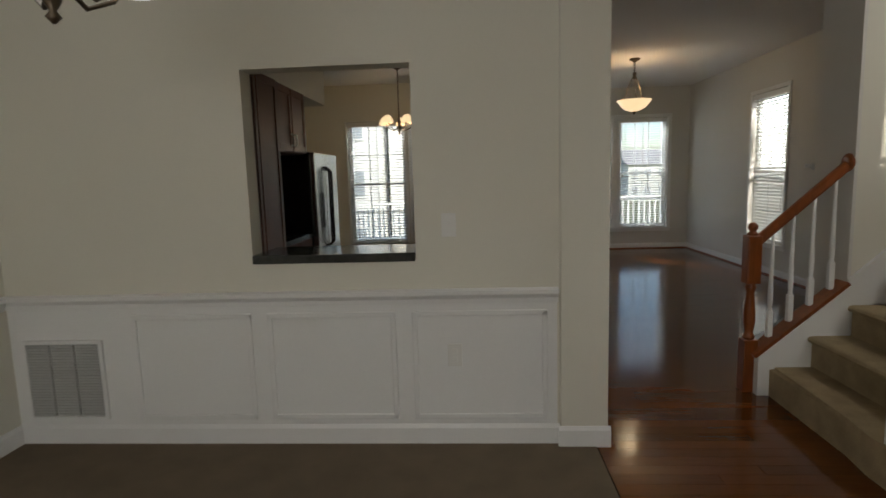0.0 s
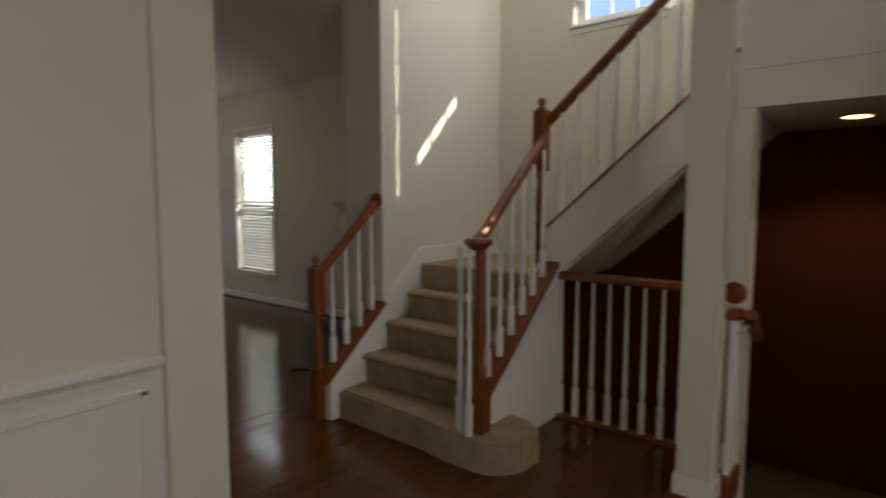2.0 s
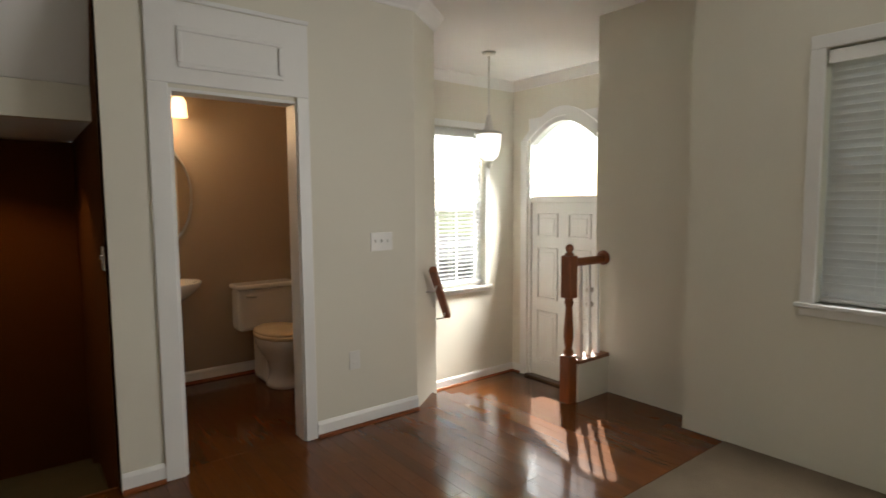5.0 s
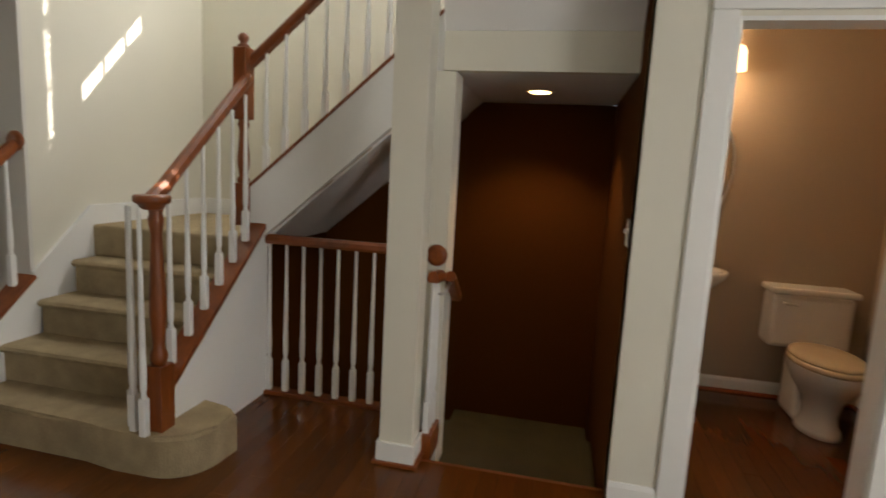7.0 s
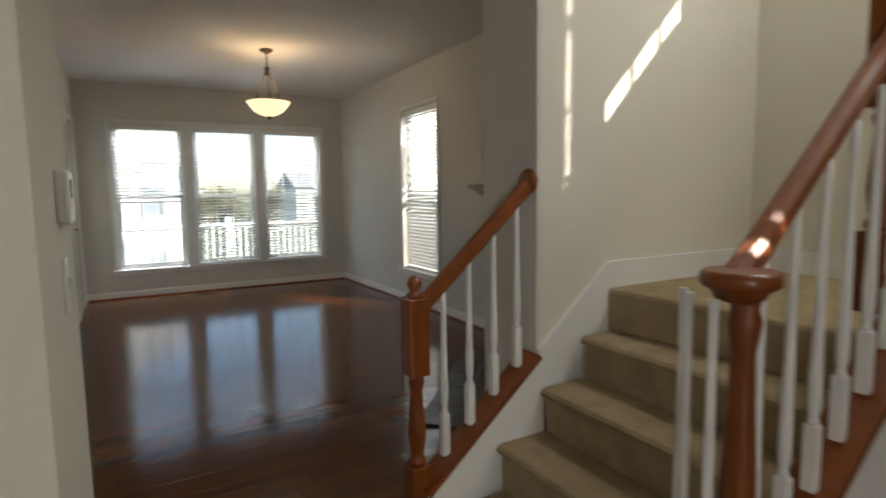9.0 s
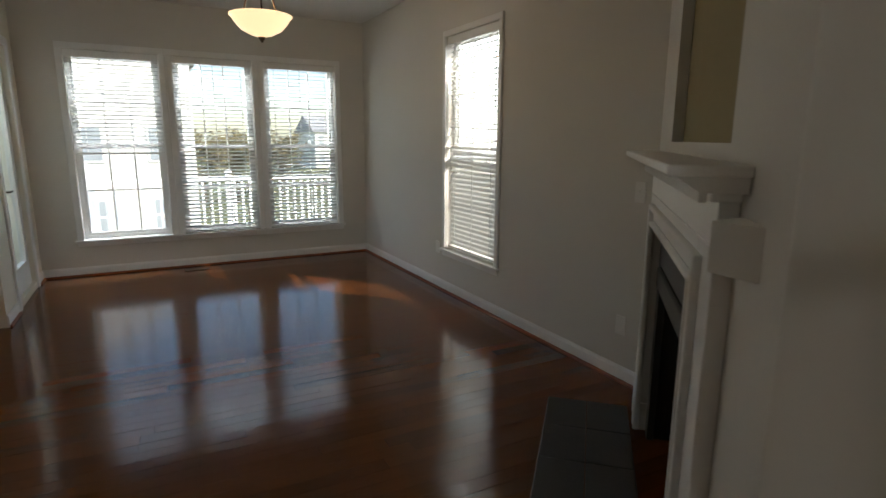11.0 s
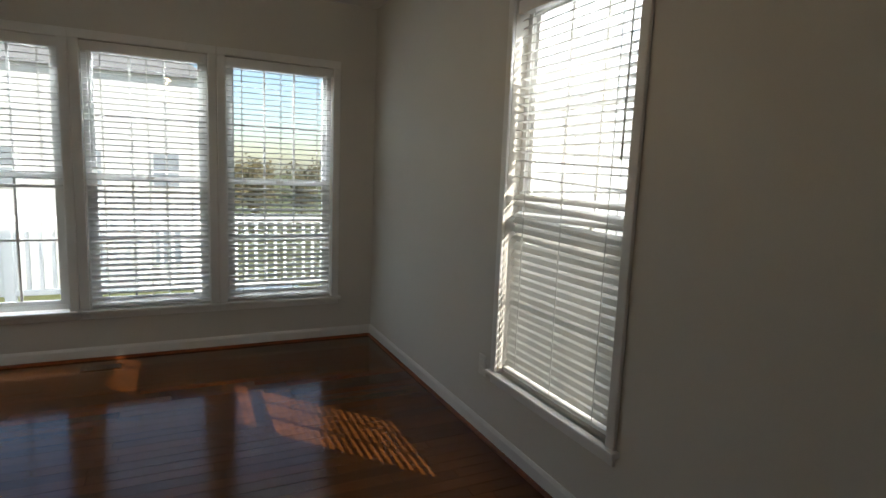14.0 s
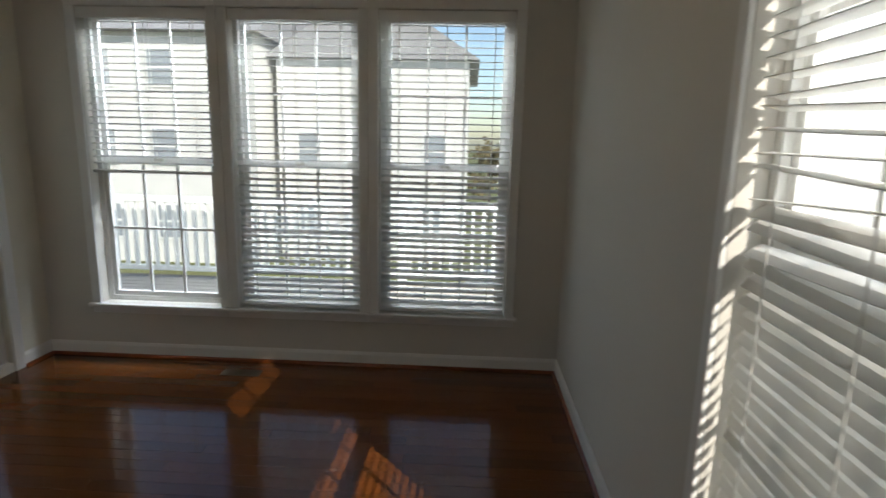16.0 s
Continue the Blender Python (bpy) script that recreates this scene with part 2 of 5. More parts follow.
def wall(name, put, a0, a1, z0, z1, thick, material, label, holes=()):
    """A wall with openings: put(a, n, z) with n from 0 (room face) to thick."""
    bm = NEW()
    xs = sorted({a0, a1, *(h[0] for h in holes), *(h[1] for h in holes)})
    zs = sorted({z0, z1, *(h[2] for h in holes), *(h[3] for h in holes)})
    full = lambda i, j: 0 <= i < len(xs) - 1 and 0 <= j < len(zs) - 1 and not any(h[0] <= xs[i] and xs[i + 1] <= h[1] and h[2] <= zs[j] and zs[j + 1] <= h[3] for h in holes)
    q = lambda *c: bm.faces.new([bm.verts.new(put(*p)) for p in c])
    for i in range(len(xs) - 1):
        for j in range(len(zs) - 1):
            if not full(i, j):
                continue
            l, r, b, t = xs[i], xs[i + 1], zs[j], zs[j + 1]
            for n in (0, thick):
                q((l, n, b), (r, n, b), (r, n, t), (l, n, t))
            if not full(i - 1, j):
                q((l, 0, b), (l, thick, b), (l, thick, t), (l, 0, t))
            if not full(i + 1, j):
                q((r, 0, b), (r, thick, b), (r, thick, t), (r, 0, t))
            if not full(i, j - 1):
                q((l, 0, b), (r, 0, b), (r, thick, b), (l, thick, b))
            if not full(i, j + 1):
                q((l, 0, t), (r, 0, t), (r, thick, t), (l, thick, t))
    bmesh.ops.remove_doubles(bm, verts=bm.verts[:], dist=0.0005)
    return solid(name, bm, material, label, "wall", kind="structure")


# ways of placing (along, into the wall, up)
def on_y(y, s):
    return lambda a, n, z: (a, y + s * n, z)


def on_x(x, s):
    return lambda a, n, z: (x + s * n, a, z)


def pbox(bm, put, a0, a1, n0, n1, z0, z1, bevel=0.0):
    p, q = put(a0, n0, z0), put(a1, n1, z1)
    return box(bm, p[0], q[0], p[1], q[1], p[2], q[2], bevel)


# ---------------------------------------------------------------- plan
H, HF, TOP, ZF = 2.90, 2.80, 5.3, -0.57
BACK, SIDE, LEFT, KBACK = 10.39, 3.995, 0.39, 9.0
DIN = 2.887
BX, WX = 2.325, 3.90
W_BACK = [(0.80, 1.66), (1.79, 2.63), (2.76, 3.62)]
Y, N = on_y, on_x

wall("wall_back", Y(BACK, 1), LEFT - 0.15, SIDE + 0.15, 0, H, 0.15, GREIGE, "cream painted wall with a triple window", [(a, b, 0.39, 2.36) for a, b in W_BACK])
wall("wall_side", N(SIDE, 1), 3.9, BACK, 0, H, 0.15, GREIGE, "greige painted wall with a tall window", [(7.23, 8.12, 0.43, 2.40)])
wall("wall_family_left", N(LEFT, -1), 8.7, BACK, 0, H, 0.15, CREAM, "cream wall with a glazed deck door", [(9.2, 10.05, 0.06, 2.3)])
wall("wall_kitchen_back", Y(KBACK, 1), -2.75, LEFT - 0.15, 0, H, 0.15, CREAM, "cream kitchen wall with a double window", [(-1.90, -0.955, 0.36, 2.32), (-0.925, 0.03, 0.36, 2.32)])
wall("wall_kitchen_left", N(-2.75, -1), DIN, 9.15, 0, H, 0.15, CREAM, "plain cream kitchen wall")
wall("wall_dining", Y(DIN, 1), -2.42, 0.56, 0, H, 0.13, CREAM, "cream dining wall with a kitchen pass-through", [(-1.03, -0.173, 1.0, 1.978)])
bm = NEW()
box(bm, 0.557, 0.80, 2.852, 3.50, 0, H, 0.006)
solid("wall_hall_pier", bm, CREAM, "cream wall end between dining room and hall", "wall", kind="structure")
wall("wall_dining_left", N(-2.42, -1), -2.5, DIN, 0, H, 0.15, CREAM, "plain cream dining wall")
wall("wall_dining_front", Y(-2.5, -1), -2.42, 1.0, 0, H, 0.15, CREAM, "cream front wall with an added window", [(-1.4, 0.3, 0.9, 2.2)])
wall("wall_entry_side", N(0.97, 1), -3.85, -2.652, ZF, H, 0.03, CREAM, "plain cream wall beside the entry")
wall("wall_bath", N(BX, 1), -1.373, 0.435, 0, HF, 0.12, CREAM, "cream wall with a bathroom doorway", [(-0.55, 0.139, 0.0, 2.03)])
wall("wall_stair_right", Y(3.55, 1), 2.42, WX, 0, TOP, 0.12, CREAM, "tall cream stairwell wall", [])
wall("wall_stair_end", N(2.40, 1), 3.55, 3.94, 0, H, 0.02, GREIGE, "narrow greige wall end beside the stairs")
wall("wall_stair_far", N(WX, 1), 0.45, 3.67, -2.6, TOP, 0.15, CREAM, "tall cream stairwell wall with high windows", [(2.09, 2.83, 2.84, 4.4), (1.2, 2.06, 2.84, 4.4)])
wall("wall_stair_front", Y(0.30, -1), 2.33, WX, HF, TOP, 0.1, CREAM, "plain cream upper stairwell wall")
wall("wall_stair_above_hall", N(2.33, -1), 0.3, 3.55, H + 0.1, TOP, 0.1, CREAM, "cream upper wall over the hall")
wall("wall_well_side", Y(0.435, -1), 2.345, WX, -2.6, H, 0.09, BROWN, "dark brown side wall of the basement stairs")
bm = NEW()
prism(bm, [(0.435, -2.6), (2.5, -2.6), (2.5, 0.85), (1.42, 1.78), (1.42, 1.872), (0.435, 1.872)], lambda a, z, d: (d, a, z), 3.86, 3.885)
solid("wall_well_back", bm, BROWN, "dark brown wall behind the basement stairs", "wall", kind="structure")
wall("wall_well_far", Y(2.47, 1), 2.86, 3.86, -2.6, 0.9, 0.05, BROWN, "dark brown wall under the landing")
wall("wall_bath_back", N(3.93, 1), -1.6, 0.345, 0, HF, 0.1, TAN, "tan bathroom wall")
wall("wall_bath_left", Y(0.335, 1), 2.45, 3.93, 0, HF, 0.01, TAN, "tan bathroom wall behind the basin")
wall("wall_bath_right", Y(-1.25, -1), 2.45, 3.93, 0, HF, 0.08, TAN, "tan bathroom wall beside the toilet")
wall("wall_bath_inside", N(2.447, 1), -1.25, 0.335, 0, HF, 0.008, TAN, "tan inner face of the bathroom wall", [(-0.55, 0.139, 0.0, 2.03)])
# angled wall between bathroom and foyer
bm = NEW()
prism(bm, [(2.325, -1.373), (2.60, -1.75), (2.72, -1.68), (2.45, -1.30)], lambda a, b, d: (a, b, d), ZF, HF)
solid("wall_foyer_angle", bm, CREAM, "angled cream wall at the foyer steps", "wall", kind="structure")
wall("wall_foyer_inner", Y(-1.75, 1), 2.60, 3.9, ZF, HF, 0.1, CREAM, "cream foyer wall with a handrail")
wall("wall_foyer_window", N(3.86, 1), -3.98, -1.65, ZF, HF, 0.15, CREAM, "cream foyer wall with a window", [(-3.40, -2.48, 0.51, 2.24)])
wall("wall_entry", Y(-3.85, -1), 0.97, 4.01, ZF, HF, 0.15, CREAM, "cream wall with the arched front entrance", [(2.66, 3.62, ZF, 2.37)])
# diagonal chimney wall
A_DIR, N_DIR = Vector((0.68, 0.7332, 0)), Vector((-0.7332, 0.68, 0))
FP = Vector((3.81, 5.41, 0))


def chim(s, n, z):
    p = FP - A_DIR * s - N_DIR * n
    return (p.x, p.y, z)


wall("wall_chimney", chim, -0.27, 2.06, 0, H, 0.35, GREIGE, "diagonal chimney wall with a recess over the mantel", [(0.19, 1.39, 1.48, 2.62), (0.28, 1.27, 0.0, 0.90)])
bm = NEW()
prism(bm, [(0.18, 1.47), (1.40, 1.47), (1.40, 2.63), (0.18, 2.63)], lambda a, b, d: chim(a, d, b), 0.05, 0.09)
solid("wall_recess_back", bm, OLIVE, "olive-tan painted back of the recess", "wall", kind="structure")

# ceilings and ground slabs
bm = NEW()
box(bm, -2.9, 2.33, DIN, 10.6, H, H + 0.1)
box(bm, 2.33, SIDE + 0.2, 3.61, 10.6, H, H + 0.1)
solid("ceiling_family", bm, CEIL, "flat white ceiling of family room and kitchen", "ceiling", kind="structure")
bm = NEW()
box(bm, -2.6, 2.33, -4.0, DIN, HF, HF + 0.1)
box(bm, 2.33, 4.05, -4.0, 0.3, HF, HF + 0.1)
solid("ceiling_front", bm, CEIL, "flat white ceiling of dining room and foyer", "ceiling", kind="structure")
bm = NEW()
box(bm, 2.2, 4.1, 0.2, 3.7, TOP, TOP + 0.1)
solid("ceiling_stair", bm, CEIL, "high white ceiling over the stairs", "ceiling", kind="structure")
bm = NEW()
box(bm, 2.722, 3.858, 0.437, 1.36, 1.876, 1.95)
solid("ceiling_well", bm, CEIL, "low soffit over the basement stairs", "ceiling", kind="structure")
bm = NEW()
box(bm, 2.658, 2.72, 0.437, 1.34, 1.874, 2.055)
solid("wall_well_header", bm, CREAM, "cream header over the basement stairs", "wall", kind="structure")
bm = NEW()
prism(bm, [(2.672, 2.06), (2.336, 2.80), (2.40, 2.83), (2.74, 2.06)], lambda a, b, d: (a, d, b), 0.437, 1.345)
solid("ceiling_slope", bm, CEIL, "sloping soffit under the upper stairs", "ceiling", kind="structure")
bm = NEW()
box(bm, 2.33, 2.46, 1.325, 1.485, 0, H + 0.6)
solid("wall_column", bm, CREAM, "cream square column beside the basement stairs", "column", kind="structure")
bm = NEW()
box(bm, 2.668, 2.843, 1.278, 1.40, -0.3, 1.872)
solid("wall_well_pier", bm, CREAM, "narrow cream wall beside the basement stairs", "wall", kind="structure")
bm = NEW()
box(bm, 0.74, 2.42, -1.4, 3.5, -0.2, -0.022)
box(bm, 2.42, 2.92, 1.36, 3.5, -0.2, -0.022)
box(bm, LEFT - 0.3, 4.1, 3.5, 10.5, -0.2, -0.022)
box(bm, -2.8, LEFT - 0.1, 3.0, 9.1, -0.2, -0.022)
box(bm, 2.42, 3.95, -1.3, 0.4, -0.2, -0.022)
prism(bm, [(0.74, -1.4), (2.42, -1.4), (2.62, -1.62), (1.91, -2.28), (1.72, -2.28), (0.74, -2.45)], lambda a, b, d: (a, b, d), -0.37, -0.022)
box(bm, 0.74, 1.75, -2.74, -2.455, -0.37, -0.022)
solid("floor_base", bm, SUBFLOOR, "dark subfloor under the boards", "floor", kind="structure")
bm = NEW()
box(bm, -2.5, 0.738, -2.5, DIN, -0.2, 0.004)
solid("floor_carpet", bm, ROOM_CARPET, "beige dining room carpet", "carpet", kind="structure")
bm = NEW()
box(bm, 0.9, 3.95, -3.95, -1.65, -0.7, ZF - 0.022)
solid("floor_foyer_base", bm, SUBFLOOR, "dark subfloor of the foyer", "floor", kind="structure")
for k in (1, 2):
    d = 0.2 * k
    bm = NEW()
    prism(bm, [(2.60 + d, -1.70), (1.91 + d * 0.74, -2.28 - d * 0.74), (1.74, -2.28 - d * 0.74), (1.74, -2.27), (1.91, -2.27), (2.58, -1.66)], lambda a, b, z: (a, b, z), ZF, -0.19 * k)
    solid("floor_foyer_step", bm, PLANK, "stained wooden step down to the foyer", "step", kind="structure")


# ---------------------------------------------------------------- trims
def trim(name, runs, label, h=0.10, d=0.014, shoe=True):
    """Baseboards: runs of (put, a0, a1, z)."""
    for put, a0, a1, z in runs:
        bm = NEW()
        pts = [(0, 0), (-d, 0), (-d, h - 0.02), (-d * 0.4, h), (0, h)]
        prism(bm, pts, lambda n, zz, a: put(a, n, z + zz), a0, a1)
        solid(name, bm, WHITE, label, "baseboard", kind="structure")
        if shoe:
            bm = NEW()
            prism(bm, [(-d, 0), (-d - 0.016, 0), (-d - 0.014, 0.012), (-d, 0.02)], lambda n, zz, a: put(a, n, z + zz), a0, a1)
            solid("shoe_moulding", bm, OAK, "stained wooden shoe moulding", "moulding", kind="structure")


trim("baseboard", [(Y(BACK, 1), LEFT, SIDE, 0), (N(SIDE, 1), 5.6, BACK, 0), (N(LEFT, -1), 8.7, 9.1, 0), (N(LEFT, -1), 10.13, BACK, 0),
                   (N(BX, 1), -1.373, -0.62, 0), (N(BX, 1), 0.235, 0.435, 0), (N(0.80, -1), 2.84, 3.5, 0), (N(2.40, 1), 3.62, 3.94, 0),
                   (N(3.86, 1), -3.85, -1.75, ZF), (Y(-3.85, -1), 3.72, 3.86, ZF), (Y(-3.85, -1), 1.0, 2.56, ZF), (Y(KBACK, 1), -2.7, 0.24, 0), (N(3.93, 1), -1.25, 0.33, 0),
                   (Y(-1.25, -1), 2.46, 3.92, 0), (chim, -0.25, -0.02, 0), (chim, 1.58, 2.04, 0)], "white painted baseboard")
trim("baseboard", [(Y(DIN, 1), -2.42, 0.557, 0), (N(-2.42, -1), -2.4, DIN, 0), (Y(2.852, 1), 0.545, 0.812, 0)], "white painted baseboard", 0.11, 0.016, shoe=False)
bm = NEW()
for h, d in ((0.11, 0.014),):
    box(bm, 2.33 - d, 2.46 + d, 1.325 - d, 1.485 + d, 0, h, 0.005)
solid("baseboard_column", bm, WHITE, "white baseboard wrapped round the column", "baseboard", kind="structure")
bm = NEW()
box(bm, 2.30, 2.49, 1.295, 1.515, -0.002, 0.018, 0.006)
solid("shoe_moulding_column", bm, OAK, "stained shoe moulding round the column", "moulding", kind="structure")


def crown(put, a0, a1, z):
    bm = NEW()
    prism(bm, [(0, -0.10), (-0.012, -0.10), (-0.02, -0.085), (-0.07, -0.03), (-0.08, -0.012), (-0.08, 0), (0, 0)], lambda n, zz, a: put(a, n, z + zz), a0, a1)
    solid("crown_moulding", bm, WHITE, "white crown moulding", "moulding", kind="structure")


for a in ((N(BX, 1), -1.4, 0.42), (N(3.86, 1), -3.85, -1.75), (Y(-3.85, -1), 1.0, 3.86), (Y(-1.75, 1), 2.6, 3.86), (Y(DIN, 1), -2.42, 0.557), (N(-2.42, -1), -2.4, DIN)):
    crown(*a, HF)
bm = NEW()
prism(bm, [(0, -0.10), (0.02, -0.085), (0.07, -0.03), (0.08, 0), (0, 0)], lambda n, zz, a: (2.325 + 0.275 * a - 0.81 * n, -1.373 - 0.377 * a - 0.59 * n, HF + zz), 0, 1)
solid("crown_moulding", bm, WHITE, "white crown moulding", "moulding", kind="structure")

# wainscot of the dining room
bm = NEW()
pbox(bm, Y(DIN, -1), -2.42, 0.545, 0.0, 0.005, 0.10, 0.80)
solid("wainscot_panel", bm, WHITE, "white painted wainscot field", "panelling", kind="structure")
bm = NEW()
prism(bm, [(0, 0.76), (0.012, 0.765), (0.014, 0.79), (0.03, 0.805), (0.038, 0.815), (0.038, 0.835), (0.02, 0.842), (0, 0.842)], lambda n, z, a: (a, DIN - n, z), -2.42, 0.55)
solid("chair_rail", bm, WHITE, "white moulded chair rail", "moulding", kind="structure")
bm = NEW()
prism(bm, [(0, 0.76), (0.012, 0.765), (0.03, 0.805), (0.038, 0.815), (0.038, 0.835), (0, 0.842)], lambda n, z, a: (-2.42 + n, a, z), -2.4, DIN - 0.03)
solid("chair_rail", bm, WHITE, "white moulded chair rail", "moulding", kind="structure")
for a0, a1 in ((-1.72, -1.06), (-0.975, -0.29), (-0.205, 0.495)):
    t = thing("picture_frame_moulding", "white raised moulding frame on the wainscot", "moulding", (a0, DIN, 0.14), kind="structure")
    for name, r in (("stile", (a0, a0 + 0.028, 0.145, 0.725)), ("stile", (a1 - 0.028, a1, 0.145, 0.725)), ("rail", (a0, a1, 0.70, 0.728)), ("rail", (a0, a1, 0.142, 0.170))):
        bm = NEW()
        pbox(bm, Y(DIN, -1), r[0], r[1], 0.004, 0.018, r[2], r[3], 0.005)
        part(name, bm, WHITE, t)


# ---------------------------------------------------------------- windows and blinds
unit_slat = None


def slat_mesh():
    bm = NEW()
    pts = [(-0.025, -0.0012), (0, 0.0022), (0.025, -0.0012), (0.025, 0.0012), (0, 0.0048), (-0.025, 0.0012)]
    prism(bm, pts, lambda a, b, d: (d, a, b), -0.5, 0.5)
    bmesh.ops.recalc_face_normals(bm, faces=bm.faces[:])
    me = bpy.data.meshes.new("slat")
    bm.to_mesh(me)
    bm.free()
    me.materials.append(SLAT)
    return me


SLAT_ME = slat_mesh()


def blind(put, a0, a1, z0, z1, n, tilt, label, pitch=0.043, lowtilt=None, split=0.0, mess=0.0, steeper=0.0, toptilt=None, topsplit=9.0, tips=0.0):
    mid = put((a0 + a1) / 2, n, z1)
    e = Vector(put(1, 0, 0)) - Vector(put(0, 0, 0))
    b = thing("window_blind", label, "blind", mid)
    bm = NEW()
    pbox(bm, put, a0, a1, n - 0.03, n + 0.03, z1 - 0.055, z1, 0.004)
    part("headrail", bm, SLAT, b)
    bm = NEW()
    pbox(bm, put, a0 - 0.004, a1 + 0.004, n - 0.044, n - 0.034, z1 - 0.068, z1, 0.003)
    part("valance", bm, WHITE, b)
    bm = NEW()
    pbox(bm, put, a0, a1, n - 0.026, n + 0.026, z0, z0 + 0.02, 0.004)
    part("bottom_rail", bm, SLAT, b)
    for f in (0.14, 0.5, 0.86):
        for o in (-0.026, 0.026):
            bm = NEW()
            u = a0 + (a1 - a0) * f
            pbox(bm, put, u - 0.002, u + 0.002, n + o - 0.001, n + o + 0.001, z0 + 0.02, z1 - 0.055)
            part("ladder_cord", bm, SLAT, b)
    z = z1 - 0.085
    rnd = random.Random(int(abs(mid[0]) * 1000 + abs(mid[1]) * 77))
    turn = math.degrees(math.atan2(e.y, e.x))
    while z > z0 + 0.035:
        ob = new("slat", SLAT_ME)
        ob.parent = b
        tl = tilt if (lowtilt is None or z > split) else max(-65, lowtilt - steeper * (split - z))
        if toptilt is not None and z > topsplit:
            tl = toptilt
        skew = 0.0
        if mess and abs(z - split) < 0.25:
            skew = rnd.uniform(-mess, mess)
            tl += rnd.uniform(-12, 12)
        p = put((a0 + a1) / 2, n, z)
        ob.matrix_parent_inverse = b.matrix_basis.inverted()
        ob.matrix_basis = pose(*p, 0, 0, turn) @ pose(0, 0, 0, tl + rnd.uniform(-2, 2), skew, 0) @ Matrix.Diagonal((abs(a1 - a0) - 0.012, 1, 1, 1))
        # added strips past the slat ends that cut the sun streak into dashes
        if tips:
            tip = new("sun_dash_strip", SLAT_ME)
            tip.parent = b
            tip.matrix_parent_inverse = b.matrix_basis.inverted()
            tip.matrix_basis = pose(*p, 0, 0, turn) @ pose(0, 0, 0, tl, 0, 0) @ pose((abs(a1 - a0) + tips) / 2 - 0.006, -0.008, 0) @ Matrix.Diagonal((tips, 0.26, 1, 1))
        z -= pitch
    bm = NEW()
    u = a0 + 0.05
    tube(bm, [put(u, n - 0.04, z1 - 0.05), put(u, n - 0.045, z1 - 0.8)], 0.004, 6)
    part("tilt_wand", bm, SLAT, b)
    return b


def window(name, put, a0, a1, z0, z1, label, depth=0.118, cols=3, rows=2, casing=0.07, sill=True, mid=None, glass=None):
    """A double-hung window; put(a, n, z) with n into the wall."""
    w = thing(name, label, "window", put((a0 + a1) / 2, 0, z0), kind="structure")
    f = 0.035
    bm = NEW()
    pbox(bm, put, a0, a0 + f, 0.078, depth + 0.03, z0, z1)
    pbox(bm, put, a1 - f, a1, 0.078, depth + 0.03, z0, z1)
    pbox(bm, put, a0 + f, a1 - f, 0.078, depth + 0.03, z1 - f, z1)
    pbox(bm, put, a0 + f, a1 - f, 0.078, depth + 0.03, z0, z0 + f)
    part("window_frame", bm, WHITE, w)
    mid = mid or z0 + (z1 - z0) * 0.5
    for k, (b, t, n) in enumerate(((z0 + f, mid + 0.02, depth - 0.015), (mid - 0.02, z1 - f, depth))):
        l, r, s = a0 + f, a1 - f, 0.032
        bm = NEW()
        pbox(bm, put, l, l + s, n - 0.015, n + 0.012, b, t)
        pbox(bm, put, r - s, r, n - 0.015, n + 0.012, b, t)
        pbox(bm, put, l + s, r - s, n - 0.015, n + 0.012, b, b + s)
        pbox(bm, put, l + s, r - s, n - 0.015, n + 0.012, t - s, t)
        sash = part("sash", bm, WHITE, w)
        for c in range(1, cols):
            u = l + s + (r - l - 2 * s) * c / cols
            bm = NEW()
            pbox(bm, put, u - 0.008, u + 0.008, n - 0.008, n + 0.006, b + s, t - s)
            part("muntin", bm, WHITE, sash)
        for c in range(1, rows):
            v = b + s + (t - b - 2 * s) * c / rows
            bm = NEW()
            pbox(bm, put, l + s, r - s, n - 0.007, n + 0.005, v - 0.008, v + 0.008)
            part("muntin", bm, WHITE, sash)
        bm = NEW()
        pbox(bm, put, l + s - 0.004, r - s + 0.004, n + 0.0065, n + 0.0095, b + s - 0.004, t - s + 0.004)
        g = part("pane", bm, glass or GLASS, w)
        g.visible_shadow = False
    bm = NEW()
    c = (a0 + a1) / 2
    pbox(bm, put, c - 0.03, c + 0.03, depth - 0.034, depth - 0.012, mid + 0.0, mid + 0.022, 0.004)
    part("sash_lock", bm, CHROME, w)
    if casing:
        for nm, q in (("casing", (a0 - casing, a0, z0, z1)), ("casing", (a1, a1 + casing, z0, z1)), ("head_casing", (a0 - casing, a1 + casing, z1, z1 + casing))):
            bm = NEW()
            pbox(bm, put, q[0], q[1], -0.018, 0.0, q[2], q[3], 0.005)
            part(nm, bm, WHITE, w)
    if sill:
        bm = NEW()
        pbox(bm, put, a0 - casing - 0.02, a1 + casing + 0.02, -0.04, 0.02, z0 - 0.025, z0, 0.005)
        part("window_sill", bm, WHITE, w)
        bm = NEW()
        pbox(bm, put, a0 - casing, a1 + casing, -0.014, 0.0, z0 - 0.07, z0 - 0.025, 0.004)
        part("apron", bm, WHITE, w)
    return w


